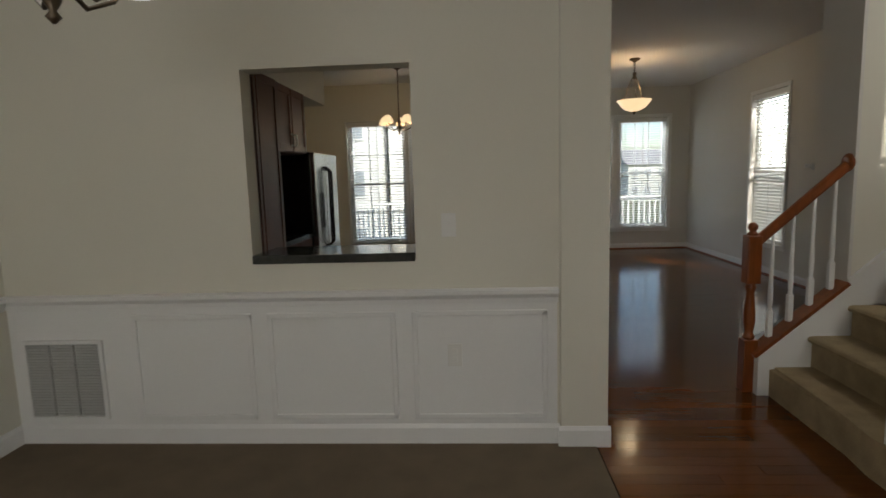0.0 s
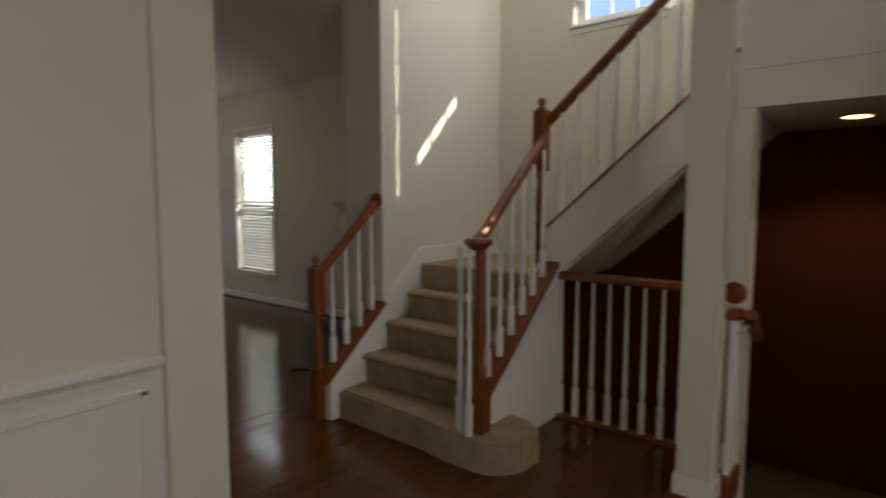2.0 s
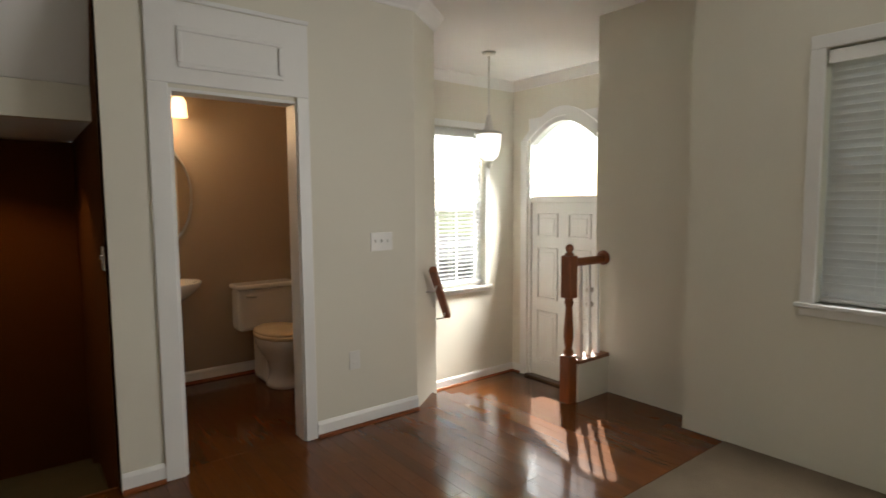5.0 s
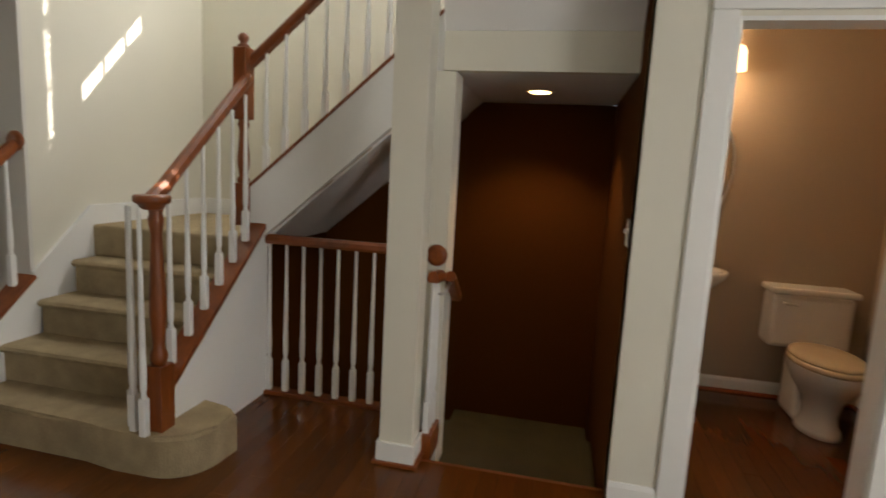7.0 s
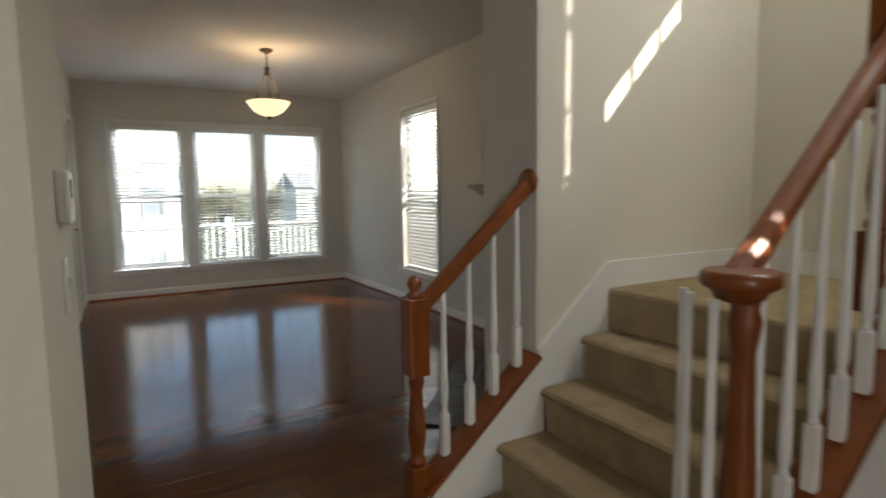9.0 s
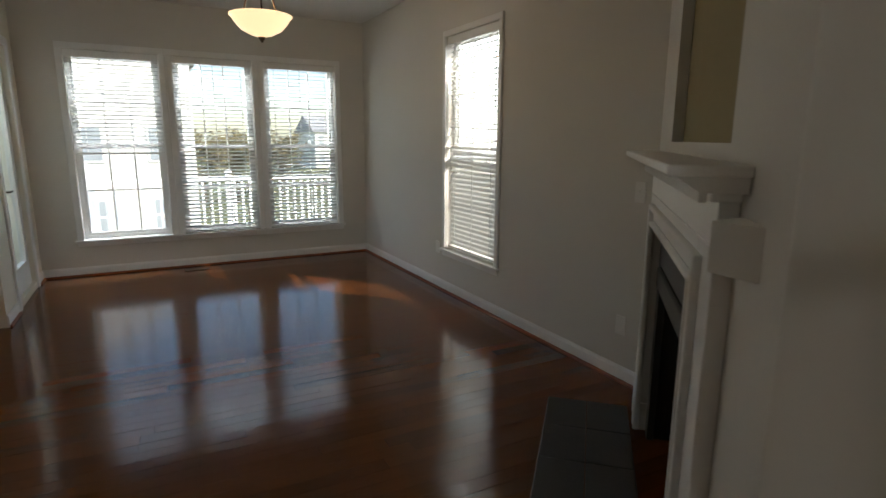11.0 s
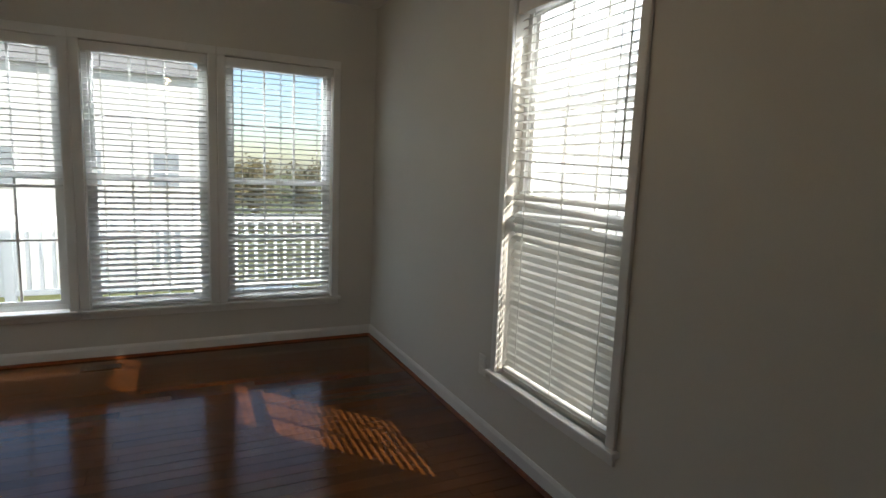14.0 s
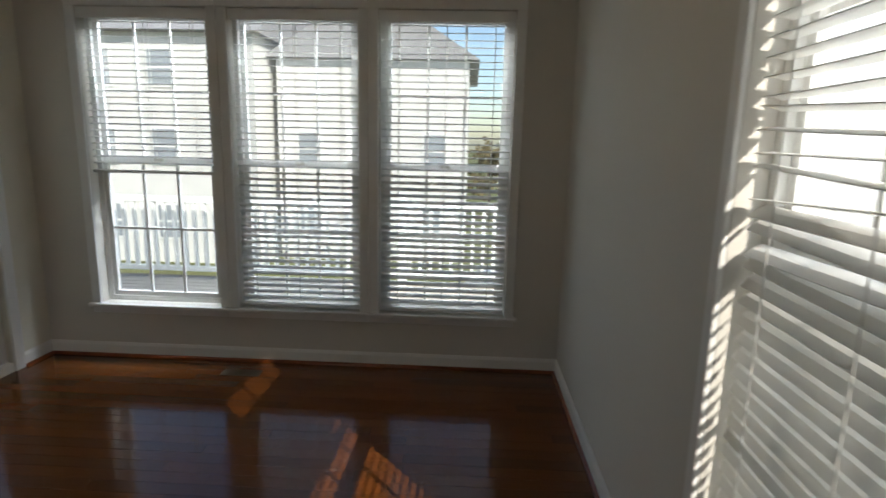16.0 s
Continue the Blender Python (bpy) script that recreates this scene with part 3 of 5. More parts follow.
for i, (a, b) in enumerate(W_BACK):
    window("window_%d" % (i + 1), Y(BACK, 1), a, b, 0.39, 2.36, "white double-hung window with muntin grilles", casing=0.064, sill=True, mid=1.38)
    blind(Y(BACK, 1), a + 0.006, b - 0.006, (1.30, 0.40, 0.40)[i], 2.355, 0.046, (9, 7, 7)[i], ("white slat blind drawn half up over the window", "white horizontal slat blind with open slats", "white slat blind, lower slats tilted nearly shut")[i], lowtilt=(9, 14, 20)[i], split=1.35)
window("window_4", N(SIDE, 1), 7.23, 8.12, 0.43, 2.40, "tall white window on the side wall", casing=0.05, cols=3, rows=2, mid=1.34, glass=GLARE_GLASS)
blind(N(SIDE, 1), 7.24, 8.10, 0.45, 2.395, 0.046, 5, "white slat blind, lower slats tilted and tangled", lowtilt=-36, split=1.41, mess=3.0, steeper=58, toptilt=-30, topsplit=2.04)
window("window_5", Y(KBACK, 1), -1.90, -0.955, 0.36, 2.32, "white double-hung kitchen window", casing=0.014, mid=1.33)
window("window_6", Y(KBACK, 1), -0.925, 0.03, 0.36, 2.32, "white double-hung kitchen window", casing=0.014, mid=1.33)
blind(Y(KBACK, 1), -1.893, -0.960, 0.375, 2.315, 0.046, 10, "white horizontal slat blind with open slats")
blind(Y(KBACK, 1), -0.920, 0.023, 0.375, 2.315, 0.046, 10, "white horizontal slat blind with open slats")
window("window_7", N(WX, 1), 2.09, 2.83, 2.84, 4.4, "high white stairwell window", casing=0)
window("window_8", N(WX, 1), 1.2, 2.06, 2.84, 4.4, "high white stairwell window", casing=0, sill=False)
blind(N(WX, 1), 2.10, 2.82, 3.045, 4.36, 0.045, 60, "white slat blind drawn nearly to the sill")
# here strips in the side gap shape the dotted sunlight on the stair wall
blind(N(WX, 1), 1.21, 1.978, 2.88, 4.36, 0.045, 60, "white slat blind drawn nearly to the sill", tips=0.075)
window("window_9", N(3.86, 1), -3.40, -2.48, 0.51, 2.24, "bright white foyer window", casing=0.07)
blind(N(3.86, 1), -3.39, -2.49, 0.54, 2.21, 0.045, 20, "white slat blind lit by the sun")
# invented window backing the dining fill lamp; its shut blind blocks the sun
window("window_10", Y(-2.5, -1), -1.4, 0.3, 0.9, 2.2, "white window added behind the dining fill lamp", casing=0.07)
blind(Y(-2.5, -1), -1.39, 0.29, 0.91, 2.19, 0.046, 66, "white slat blind drawn shut to keep sun out of the added window")


# ---------------------------------------------------------------- stairs
RISE = 0.19
NOSE = [1.92, 2.16, 2.385, 2.61, 2.80]
stair = thing("staircase", "carpeted lower stair flight with white stringers", "stairs", (2.3, 3.0, 0))
bm = NEW()
ang = [math.radians(a) for a in range(180, 275, 12)]
pts = [(1.94, 3.50), (1.925, 2.75), (1.90, 2.58)] + [(2.105 + 0.205 * math.cos(a), 2.385 + 0.205 * math.sin(a)) for a in ang] + [(2.22, 2.17), (2.29, 2.25), (2.30, 2.40), (2.30, 3.50)]
prism(bm, pts, lambda a, b, d: (a, b, d), 0.0, RISE)
bmesh.ops.bevel(bm, geom=[e for e in bm.edges if all(v.co.z > 0.1 for v in e.verts)], offset=0.02, segments=3, affect="EDGES")
part("tread", bm, CARPET, stair, "rounded carpeted bottom step")


def carpet_step(parent, put, a, run, w0, w1, ztop, zbot, material=CARPET, zrear=None):
    """A step with a rolled nosing; put(along, across, z)."""
    bm = NEW()
    prof = [(a + 0.025, zbot), (a + 0.025, ztop - 0.045), (a + 0.004, ztop - 0.035), (a - 0.004, ztop - 0.018), (a + 0.006, ztop - 0.004), (a + 0.025, ztop), (a + run, ztop), (a + run, zbot if zrear is None else zrear)]
    prism(bm, prof, lambda u, z, w: put(u, w, z), w0, w1)
    return part("tread", bm, material, parent)


for k in range(1, 4):
    carpet_step(stair, lambda u, w, z: (u, w, z), NOSE[k], NOSE[k + 1] - NOSE[k] + 0.03, 2.492, 3.50, RISE * (k + 1), RISE * k - 0.03)
bm = NEW()
box(bm, 2.80, WX - 0.002, 2.492, 3.545, 0.75, 0.95, 0.02)
part("landing", bm, CARPET, stair, "beige carpeted landing")
SL = 0.845


def capz(x):
    return 0.245 + (x - 1.87) * SL


bm = NEW()
prism(bm, [(1.87, 0), (2.398, 0), (2.398, capz(2.398)), (1.87, capz(1.87))], lambda a, b, d: (a, d, b), 3.50, 3.62)
part("stringer", bm, WHITE, stair, "white stringer beside the hall")
bm = NEW()
prism(bm, [(2.40, 0.3), (2.40, capz(2.40) + 0.03), (2.80, 1.07), (3.88, 1.07), (3.88, 0.3)], lambda a, b, d: (a, d, b), 3.528, 3.549)
part("skirtboard", bm, WHITE, stair, "white skirting along the stair wall")
bm = NEW()
box(bm, WX - 0.02, WX - 0.002, 2.5, 3.53, 0.95, 1.07)
part("skirtboard", bm, WHITE, stair)
bm = NEW()
bar(bm, (1.86, 3.57, capz(1.86)), (2.40, 3.57, capz(2.40)), [(-0.062, 0), (0.062, 0), (0.062, 0.022), (-0.062, 0.022)])
part("cap", bm, OAK, stair, "stained oak cap on the stringer")


def icap(x):
    return 0.36 + (x - 2.07) * 0.83


bm = NEW()
prism(bm, [(2.06, 0), (2.89, 0), (2.89, icap(2.89)), (2.06, icap(2.06))], lambda a, b, d: (a, d, b), 2.40, 2.49)
part("stringer", bm, WHITE, stair, "white knee wall under the stair rail")
bm = NEW()
bar(bm, (2.02, 2.445, icap(2.02)), (2.86, 2.445, icap(2.86)), [(-0.06, 0), (0.06, 0), (0.06, 0.025), (-0.06, 0.025)])
part("cap", bm, OAK, stair, "stained oak cap on the knee wall")

upper = thing("staircase", "carpeted upper stair flight rising along the wall", "stairs", (3.3, 1.5, 0.95))
for k in range(9):
    carpet_step(upper, lambda u, w, z: (w, 2.47 - u, z), 0.222 * k, 0.25, 2.885, WX - 0.003, 0.95 + RISE * (k + 1), 0.95 + RISE * k - 0.02, CARPET, 0.95 + RISE * (k + 1) - 0.03)
ST = 0.868


def stz(y):
    return 1.255 + (2.47 - y) * ST


bm = NEW()
prism(bm, [(2.55, 0.95), (2.47, 0.90), (0.32, 0.90 + 2.15 * ST), (0.32, stz(0.32)), (2.55, stz(2.55))], lambda a, b, d: (d, a, b), 2.845, 2.885)
part("stringer", bm, WHITE, upper, "white closed stringer of the upper flight")
bm = NEW()
bar(bm, (2.865, 2.50, stz(2.50)), (2.865, 0.32, stz(0.32)), [(-0.028, 0), (0.028, 0), (0.028, 0.016), (-0.028, 0.016)])
part("cap", bm, OAK, upper, "thin stained oak cap")
bm = NEW()
prism(bm, [(2.47, 0.88), (0.45, 0.88 + 2.02 * ST), (0.45, 0.94 + 2.02 * ST), (2.47, 0.94)], lambda a, b, d: (d, a, b), 2.887, WX - 0.002)
part("soffit", bm, CEIL, upper, "grey-white sloping underside")

# newels, balusters and rails
BAL = [(0.0135, 0.0), (0.0135, 0.012), (0.010, 0.025), (0.0145, 0.05), (0.0155, 0.12), (0.0125, 0.35), (0.0095, 0.80), (0.0095, 1.0)]


def baluster_mesh(bm, x, y, z0, z1, block=0.17):
    box(bm, x - 0.016, x + 0.016, y - 0.016, y + 0.016, z0, z0 + block, 0.002)
    h = z1 - z0 - block
    lathe(bm, [(r, t * h if t > 0.2 else t * 0.9) for r, t in BAL], x, y, z0 + block - 0.001, 10)
    return bm


NEWEL_TURN = [(0.030, 0), (0.036, 0.015), (0.036, 0.03), (0.024, 0.05), (0.028, 0.08), (0.036, 0.14), (0.034, 0.20), (0.026, 0.30), (0.023, 0.36), (0.030, 0.385), (0.033, 0.40), (0.026, 0.415), (0.033, 0.43)]
FINIAL = [(0.030, 0), (0.036, 0.008), (0.026, 0.018), (0.018, 0.026), (0.027, 0.042), (0.030, 0.055), (0.024, 0.07), (0.010, 0.08), (0.001, 0.082)]


def newel(parent, x, y, z0, base, turn, block):
    bm = NEW()
    box(bm, x - 0.043, x + 0.043, y - 0.043, y + 0.043, z0, z0 + base, 0.004)
    n = part("newel", bm, OAK, parent, "turned stained oak newel post")
    bm = NEW()
    lathe(bm, [(r, h * turn / 0.43) for r, h in NEWEL_TURN], x, y, z0 + base - 0.001, 16)
    part("turning", bm, OAK, n)
    if block:
        bm = NEW()
        box(bm, x - 0.043, x + 0.043, y - 0.043, y + 0.043, z0 + base + turn - 0.002, z0 + base + turn + block, 0.008)
        part("upper_block", bm, OAK, n)
        bm = NEW()
        lathe(bm, FINIAL, x, y, z0 + base + turn + block - 0.001, 16)
        part("finial", bm, OAK, n)
    return n


RAIL = [(-0.03, -0.012), (-0.022, -0.028), (0.022, -0.028), (0.03, -0.012), (0.026, 0.012), (0.012, 0.027), (-0.012, 0.027), (-0.026, 0.012)]


def rail(parent, p0, p1, label=""):
    bm = NEW()
    bar(bm, p0, p1, RAIL)
    return part("handrail", bm, OAK, parent, label)


def rosette(parent, x, y, z, axis):
    bm = NEW()
    lathe(bm, [(0.055, 0), (0.055, 0.012), (0.045, 0.022), (0.03, 0.026)], 0, 0, 0, 20)
    ob = part("rosette", bm, OAK, parent, "round oak rail rosette", local=True)
    ob.matrix_parent_inverse = parent.matrix_basis.inverted()
    ob.matrix_basis = pose(x, y, z, *axis)
    return ob


rl = thing("stair_railing", "short oak handrail with white balusters beside the hall", "railing", (1.85, 3.57, 0))
newel(rl, 1.85, 3.595, 0.0, 0.34, 0.36, 0.30)
rail(rl, (1.88, 3.595, 0.965), (2.385, 3.595, 1.415))
rosette(rl, 2.402, 3.60, 1.43, (0, -90, 0))
for i in range(4):
    x = 1.965 + 0.118 * i
    bm = NEW()
    baluster_mesh(bm, x, 3.58, capz(x) + 0.03, 0.955 + (x - 1.87) * 0.89)
    part("baluster", bm, WHITE, rl)

rr = thing("stair_railing", "oak handrail with a volute end and white balusters", "railing", (1.985, 2.40, 0.19))
newel(rr, 1.985, 2.40, 0.188, 0.30, 0.69, 0)
bm = NEW()
lathe(bm, [(0.032, 0), (0.046, 0.006), (0.054, 0.022), (0.070, 0.03), (0.074, 0.036), (0.074, 0.054), (0.066, 0.062)], 1.965, 2.40, 1.17, 22)
bar(bm, (1.98, 2.43, 1.205), (2.10, 2.445, 1.27), RAIL)
part("volute", bm, OAK, rr, "round oak volute cap")
rail(rr, (2.06, 2.445, 1.24), (2.84, 2.50, 1.85), "polished oak handrail")
for k, (dx, dy) in enumerate(((-0.055, 0.075), (-0.085, 0.0), (-0.02, 0.115))):
    bm = NEW()
    baluster_mesh(bm, 1.985 + dx, 2.41 + dy, 0.19, 1.18)
    part("baluster", bm, WHITE, rr)
for i in range(6):
    x = 2.12 + 0.122 * i
    bm = NEW()
    baluster_mesh(bm, x, 2.445, icap(x) + 0.035, 1.22 + (x - 2.06) * 0.78)
    part("baluster", bm, WHITE, rr)

ru = thing("stair_railing", "rising oak handrail with white balusters on the upper flight", "railing", (2.845, 2.53, 1.0))
newel(ru, 2.845, 2.53, 1.02, 0.24, 0.36, 0.39)
rail(ru, (2.862, 2.50, 1.93), (2.862, 0.40, 1.93 + 2.10 * ST))
for i in range(17):
    y = 2.40 - 0.118 * i
    bm = NEW()
    baluster_mesh(bm, 2.865, y, stz(y) + 0.02, 1.905 + (2.5 - y) * ST, 0.14)
    part("baluster", bm, WHITE, ru)

guard = thing("guard_railing", "level oak rail with white balusters over the basement stairs", "railing", (2.89, 1.95, 0))
rail(guard, (2.89, 2.47, 0.945), (2.89, 1.40, 0.945))
bm = NEW()
box(bm, 2.85, 2.93, 1.40, 2.40, -0.02, 0.022, 0.006)
part("shoe", bm, OAK, guard, "oak shoe rail on the floor")
for i in range(9):
    bm = NEW()
    baluster_mesh(bm, 2.89, 2.385 - 0.108 * i, 0.02, 0.925, 0.19)
    part("baluster", bm, WHITE, guard)

rb = thing("basement_railing", "oak handrail descending beside the basement stairs", "railing", (2.55, 1.30, 0))
rail(rb, (2.49, 1.30, 0.89), (2.66, 1.30, 0.87))
rail(rb, (2.66, 1.25, 0.87), (2.86, 1.25, 0.72))
bm = NEW()
tube(bm, [(2.62, 1.30, 0.78), (2.60, 1.26, 0.79), (2.66, 1.25, 0.84)], 0.008)
part("bracket", bm, CHROME, rb, "metal rail bracket")
rosette(rb, 2.662, 1.325, 0.97, (0, -90, 0))
bm = NEW()
box(bm, 2.46, 2.66, 1.265, 1.335, -0.04, 0.10, 0.006)
part("shoe", bm, OAK, rb)
for i in range(3):
    bm = NEW()
    baluster_mesh(bm, 2.50 + 0.06 * i, 1.30, 0.09, 0.87)
    part("baluster", bm, WHITE, rb)

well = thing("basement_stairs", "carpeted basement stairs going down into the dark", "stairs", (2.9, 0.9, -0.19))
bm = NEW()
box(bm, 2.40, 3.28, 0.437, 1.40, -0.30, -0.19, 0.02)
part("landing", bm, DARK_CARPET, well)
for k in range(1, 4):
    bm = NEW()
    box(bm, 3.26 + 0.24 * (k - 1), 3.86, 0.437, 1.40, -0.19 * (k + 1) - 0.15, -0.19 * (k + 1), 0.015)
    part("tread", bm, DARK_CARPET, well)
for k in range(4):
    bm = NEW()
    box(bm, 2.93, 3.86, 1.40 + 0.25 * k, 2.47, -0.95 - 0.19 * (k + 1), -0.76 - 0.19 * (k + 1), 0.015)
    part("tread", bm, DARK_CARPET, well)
bm = NEW()
box(bm, 2.39, 2.43, 0.437, 1.33, -0.19, -0.001, 0.008)
solid("floor_nosing", bm, OAK, "stained oak nosing at the basement stairs", "moulding", kind="structure")
bm = NEW()
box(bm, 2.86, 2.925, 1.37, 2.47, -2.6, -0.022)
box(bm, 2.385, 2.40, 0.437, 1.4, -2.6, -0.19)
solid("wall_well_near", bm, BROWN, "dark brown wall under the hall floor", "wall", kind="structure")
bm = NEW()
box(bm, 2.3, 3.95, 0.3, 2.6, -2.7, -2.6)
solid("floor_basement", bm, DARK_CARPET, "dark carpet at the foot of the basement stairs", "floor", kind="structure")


def downlight(x, y, z, label):
    t = thing("recessed_light", label, "ceiling light", (x, y, z))
    bm = NEW()
    lathe(bm, [(0.085, -0.004), (0.085, 0.0), (0.06, 0.0)], x, y, z, 24)
    part("trim_ring", bm, WHITE, t)
    bm = NEW()
    lathe(bm, [(0.062, -0.008), (0.062, -0.004)], x, y, z, 24)
    part("lens", bm, DISC, t)
    d = bpy.data.lights.new("downlight_spot", "SPOT")
    d.energy, d.color, d.spot_size, d.spot_blend, d.shadow_soft_size = 9, (1.0, 0.62, 0.28), radians(120), 0.6, 0.05
    ob = new("downlight_spot", d)
    ob.matrix_world = look((x, y, z - 0.02), (x, y, z - 1))


downlight(3.30, 0.91, 1.874, "glowing recessed light in the low soffit")


# ---------------------------------------------------------------- plates
def plate(put, a, z, w, h, kind, label):
    t = thing("wall_plate", label, "switch" if "switch" in kind else "outlet", put(a, 0, z))
    bm = NEW()
    pbox(bm, put, a - w / 2, a + w / 2, -0.007, 0, z - h / 2, z + h / 2, 0.002)
    part("cover", bm, PLASTIC, t)
    n = max(1, round(w / 0.05)) if "switch" in kind and w > 0.08 else 1
    for i in range(n):
        c = a + (i - (n - 1) / 2) * 0.046
        if "switch" in kind:
            bm = NEW()
            pbox(bm, put, c - 0.006, c + 0.006, -0.018, -0.006, z - 0.004, z + 0.016, 0.002)
            part("toggle", bm, PLASTIC, t)
        else:
            for o in (-0.022, 0.022):
                bm = NEW()
                pbox(bm, put, c - 0.014, c + 0.014, -0.0095, -0.006, z + o - 0.013, z + o + 0.013, 0.003)
                part("receptacle", bm, PLASTIC, t)


plate(Y(DIN - 0.005, 1), 0.015, 0.49, 0.075, 0.12, "outlet", "white duplex outlet in the wainscot")
plate(Y(DIN, 1), 0.0, 1.172, 0.075, 0.12, "switch", "white light switch beside the pass-through")
plate(N(BX, 1), -1.10, 1.19, 0.165, 0.12, "switch", "white triple light switch by the foyer")
plate(N(BX, 1), -0.885, 0.44, 0.075, 0.12, "outlet", "white duplex outlet low on the wall")
plate(N(SIDE, 1), 5.72, 1.19, 0.075, 0.12, "switch", "white light switch beside the mantel")
plate(N(SIDE, 1), 5.80, 0.36, 0.075, 0.12, "outlet", "white duplex outlet near the fireplace")
plate(N(SIDE, 1), 8.28, 0.42, 0.075, 0.12, "outlet", "white outlet beside the tall window")
plate(chim, 1.69, 1.25, 0.165, 0.12, "switch", "white switches beside the fireplace")
plate(N(0.80, -1), 3.21, 1.20, 0.075, 0.12, "switch", "white light switch on the hall wall end")
plate(Y(0.435, -1), 2.50, 1.17, 0.075, 0.12, "switch", "white switch on the brown stair wall")
th = thing("thermostat", "white thermostat on the hall wall end", "thermostat", (0.80, 3.27, 1.36))
bm = NEW()
box(bm, 0.80, 0.826, 3.16, 3.285, 1.335, 1.45, 0.006)
part("housing", bm, PLASTIC, th)
bm = NEW()
box(bm, 0.824, 0.829, 3.195, 3.25, 1.39, 1.43)
part("display", bm, GREYPAINT, th, "small grey display")

vent = thing("return_air_grille", "white return air grille with three louvred bays", "vent", (-2.12, DIN, 0.16))
for i in range(3):
    a0 = -2.325 + 0.139 * i
    bm = NEW()
    pbox(bm, Y(DIN, 1), a0, a0 + 0.128, -0.012, -0.005, 0.165, 0.575)
    part("backing", bm, GREYPAINT, vent)
    for k in range(26):
        z = 0.172 + k * 0.0155
        bm = NEW()
        prism(bm, [(-0.012, z), (-0.024, z + 0.002), (-0.024, z + 0.005), (-0.012, z + 0.011)], lambda n, zz, a: (a, DIN + n, zz), a0, a0 + 0.128)
        part("louvre", bm, GREYPAINT, vent)
for a0, a1, z0, z1 in ((-2.345, -2.325, 0.145, 0.595), (-1.912, -1.892, 0.145, 0.595), (-2.325, -1.912, 0.575, 0.595), (-2.325, -1.912, 0.145, 0.165)):
    bm = NEW()
    pbox(bm, Y(DIN, 1), a0, a1, -0.026, -0.005, z0, z1, 0.003)
    part("frame", bm, WHITE, vent)
fv = thing("floor_register", "small brown floor vent near the window", "vent", (1.87, 10.17, 0))
bm = NEW()
box(bm, 1.74, 2.0, 10.12, 10.22, 0.001, 0.006, 0.002)
part("plate", bm, BRONZE, fv)
for k in range(9):
    bm = NEW()
    box(bm, 1.76 + 0.026 * k, 1.77 + 0.026 * k, 10.13, 10.21, 0.006, 0.009)
    part("bar", bm, BRONZE, fv)


# ---------------------------------------------------------------- bathroom
cas = thing("door_1", "white cased bathroom doorway with a panel above", "door frame", (BX, -0.19, 0), kind="structure")
for nm, q in (("casing", (-0.615, -0.54, 0, 2.05)), ("casing", (0.139, 0.236, 0, 2.05)), ("head_casing", (-0.615, 0.236, 2.05, 2.46))):
    bm = NEW()
    pbox(bm, N(BX, 1), q[0], q[1], -0.018, 0, q[2], q[3], 0.005)
    part(nm, bm, WHITE, cas)
for q in ((-0.62, 0.241, 2.46, 2.485, 0.028), (-0.46, 0.09, 2.13, 2.155, 0.03), (-0.46, 0.09, 2.31, 2.335, 0.03), (-0.46, -0.435, 2.155, 2.31, 0.03), (0.065, 0.09, 2.155, 2.31, 0.03)):
    bm = NEW()
    pbox(bm, N(BX, 1), q[0], q[1], -q[4], -0.016, q[2], q[3], 0.006)
    part("moulding", bm, WHITE, cas)
for q in ((-0.55, -0.533, 0, 2.03), (0.122, 0.139, 0, 2.03), (-0.533, 0.122, 2.013, 2.03)):
    bm = NEW()
    pbox(bm, N(BX, 1), q[0], q[1], 0.0, 0.13, q[2], q[3])
    part("jamb", bm, WHITE, cas)
bm = NEW()
pbox(bm, N(BX, 1), 0.115, 0.122, 0.03, 0.06, 0.18, 0.27)
part("hinge", bm, CHROME, cas)

wc = thing("toilet", "white two-piece toilet with a closed cream seat", "toilet", (3.93, -0.84, 0))
cy = -0.84
bm = NEW()
box(bm, 3.72, 3.915, cy - 0.235, cy + 0.235, 0.40, 0.745, 0.03)
tank = part("tank", bm, PORCELAIN, wc)
bm = NEW()
box(bm, 3.705, 3.918, cy - 0.25, cy + 0.25, 0.745, 0.785, 0.014)
part("lid", bm, PORCELAIN, tank)
bm = NEW()
tube(bm, [(3.715, cy + 0.17, 0.69), (3.695, cy + 0.17, 0.69), (3.69, cy + 0.10, 0.685)], 0.008)
part("flush_lever", bm, CHROME, tank)
bm = NEW()
lathe(bm, [(0.62, 0.0), (0.60, 0.03), (0.50, 0.06), (0.46, 0.12), (0.55, 0.20), (0.82, 0.28), (0.98, 0.34), (1.0, 0.39), (0.97, 0.405)], 0, 0, 0, 28, 0.27, 0.185)
bmesh.ops.translate(bm, verts=bm.verts[:], vec=(3.46, cy, 0))
bl = part("bowl", bm, PORCELAIN, wc)
bm = NEW()
box(bm, 3.52, 3.80, cy - 0.11, cy + 0.11, 0.0, 0.40, 0.04)
part("pedestal", bm, PORCELAIN, wc)
bm = NEW()
lathe(bm, [(1.0, 0), (1.02, 0.01), (1.02, 0.022), (0.98, 0.03)], 0, 0, 0, 28, 0.275, 0.19)
bmesh.ops.translate(bm, verts=bm.verts[:], vec=(3.46, cy, 0.402))
part("seat", bm, SEAT, wc, "cream toilet seat")
bm = NEW()
lathe(bm, [(1.0, 0), (1.0, 0.012), (0.9, 0.022), (0.4, 0.026)], 0, 0, 0, 28, 0.27, 0.186)
bmesh.ops.translate(bm, verts=bm.verts[:], vec=(3.47, cy, 0.434))
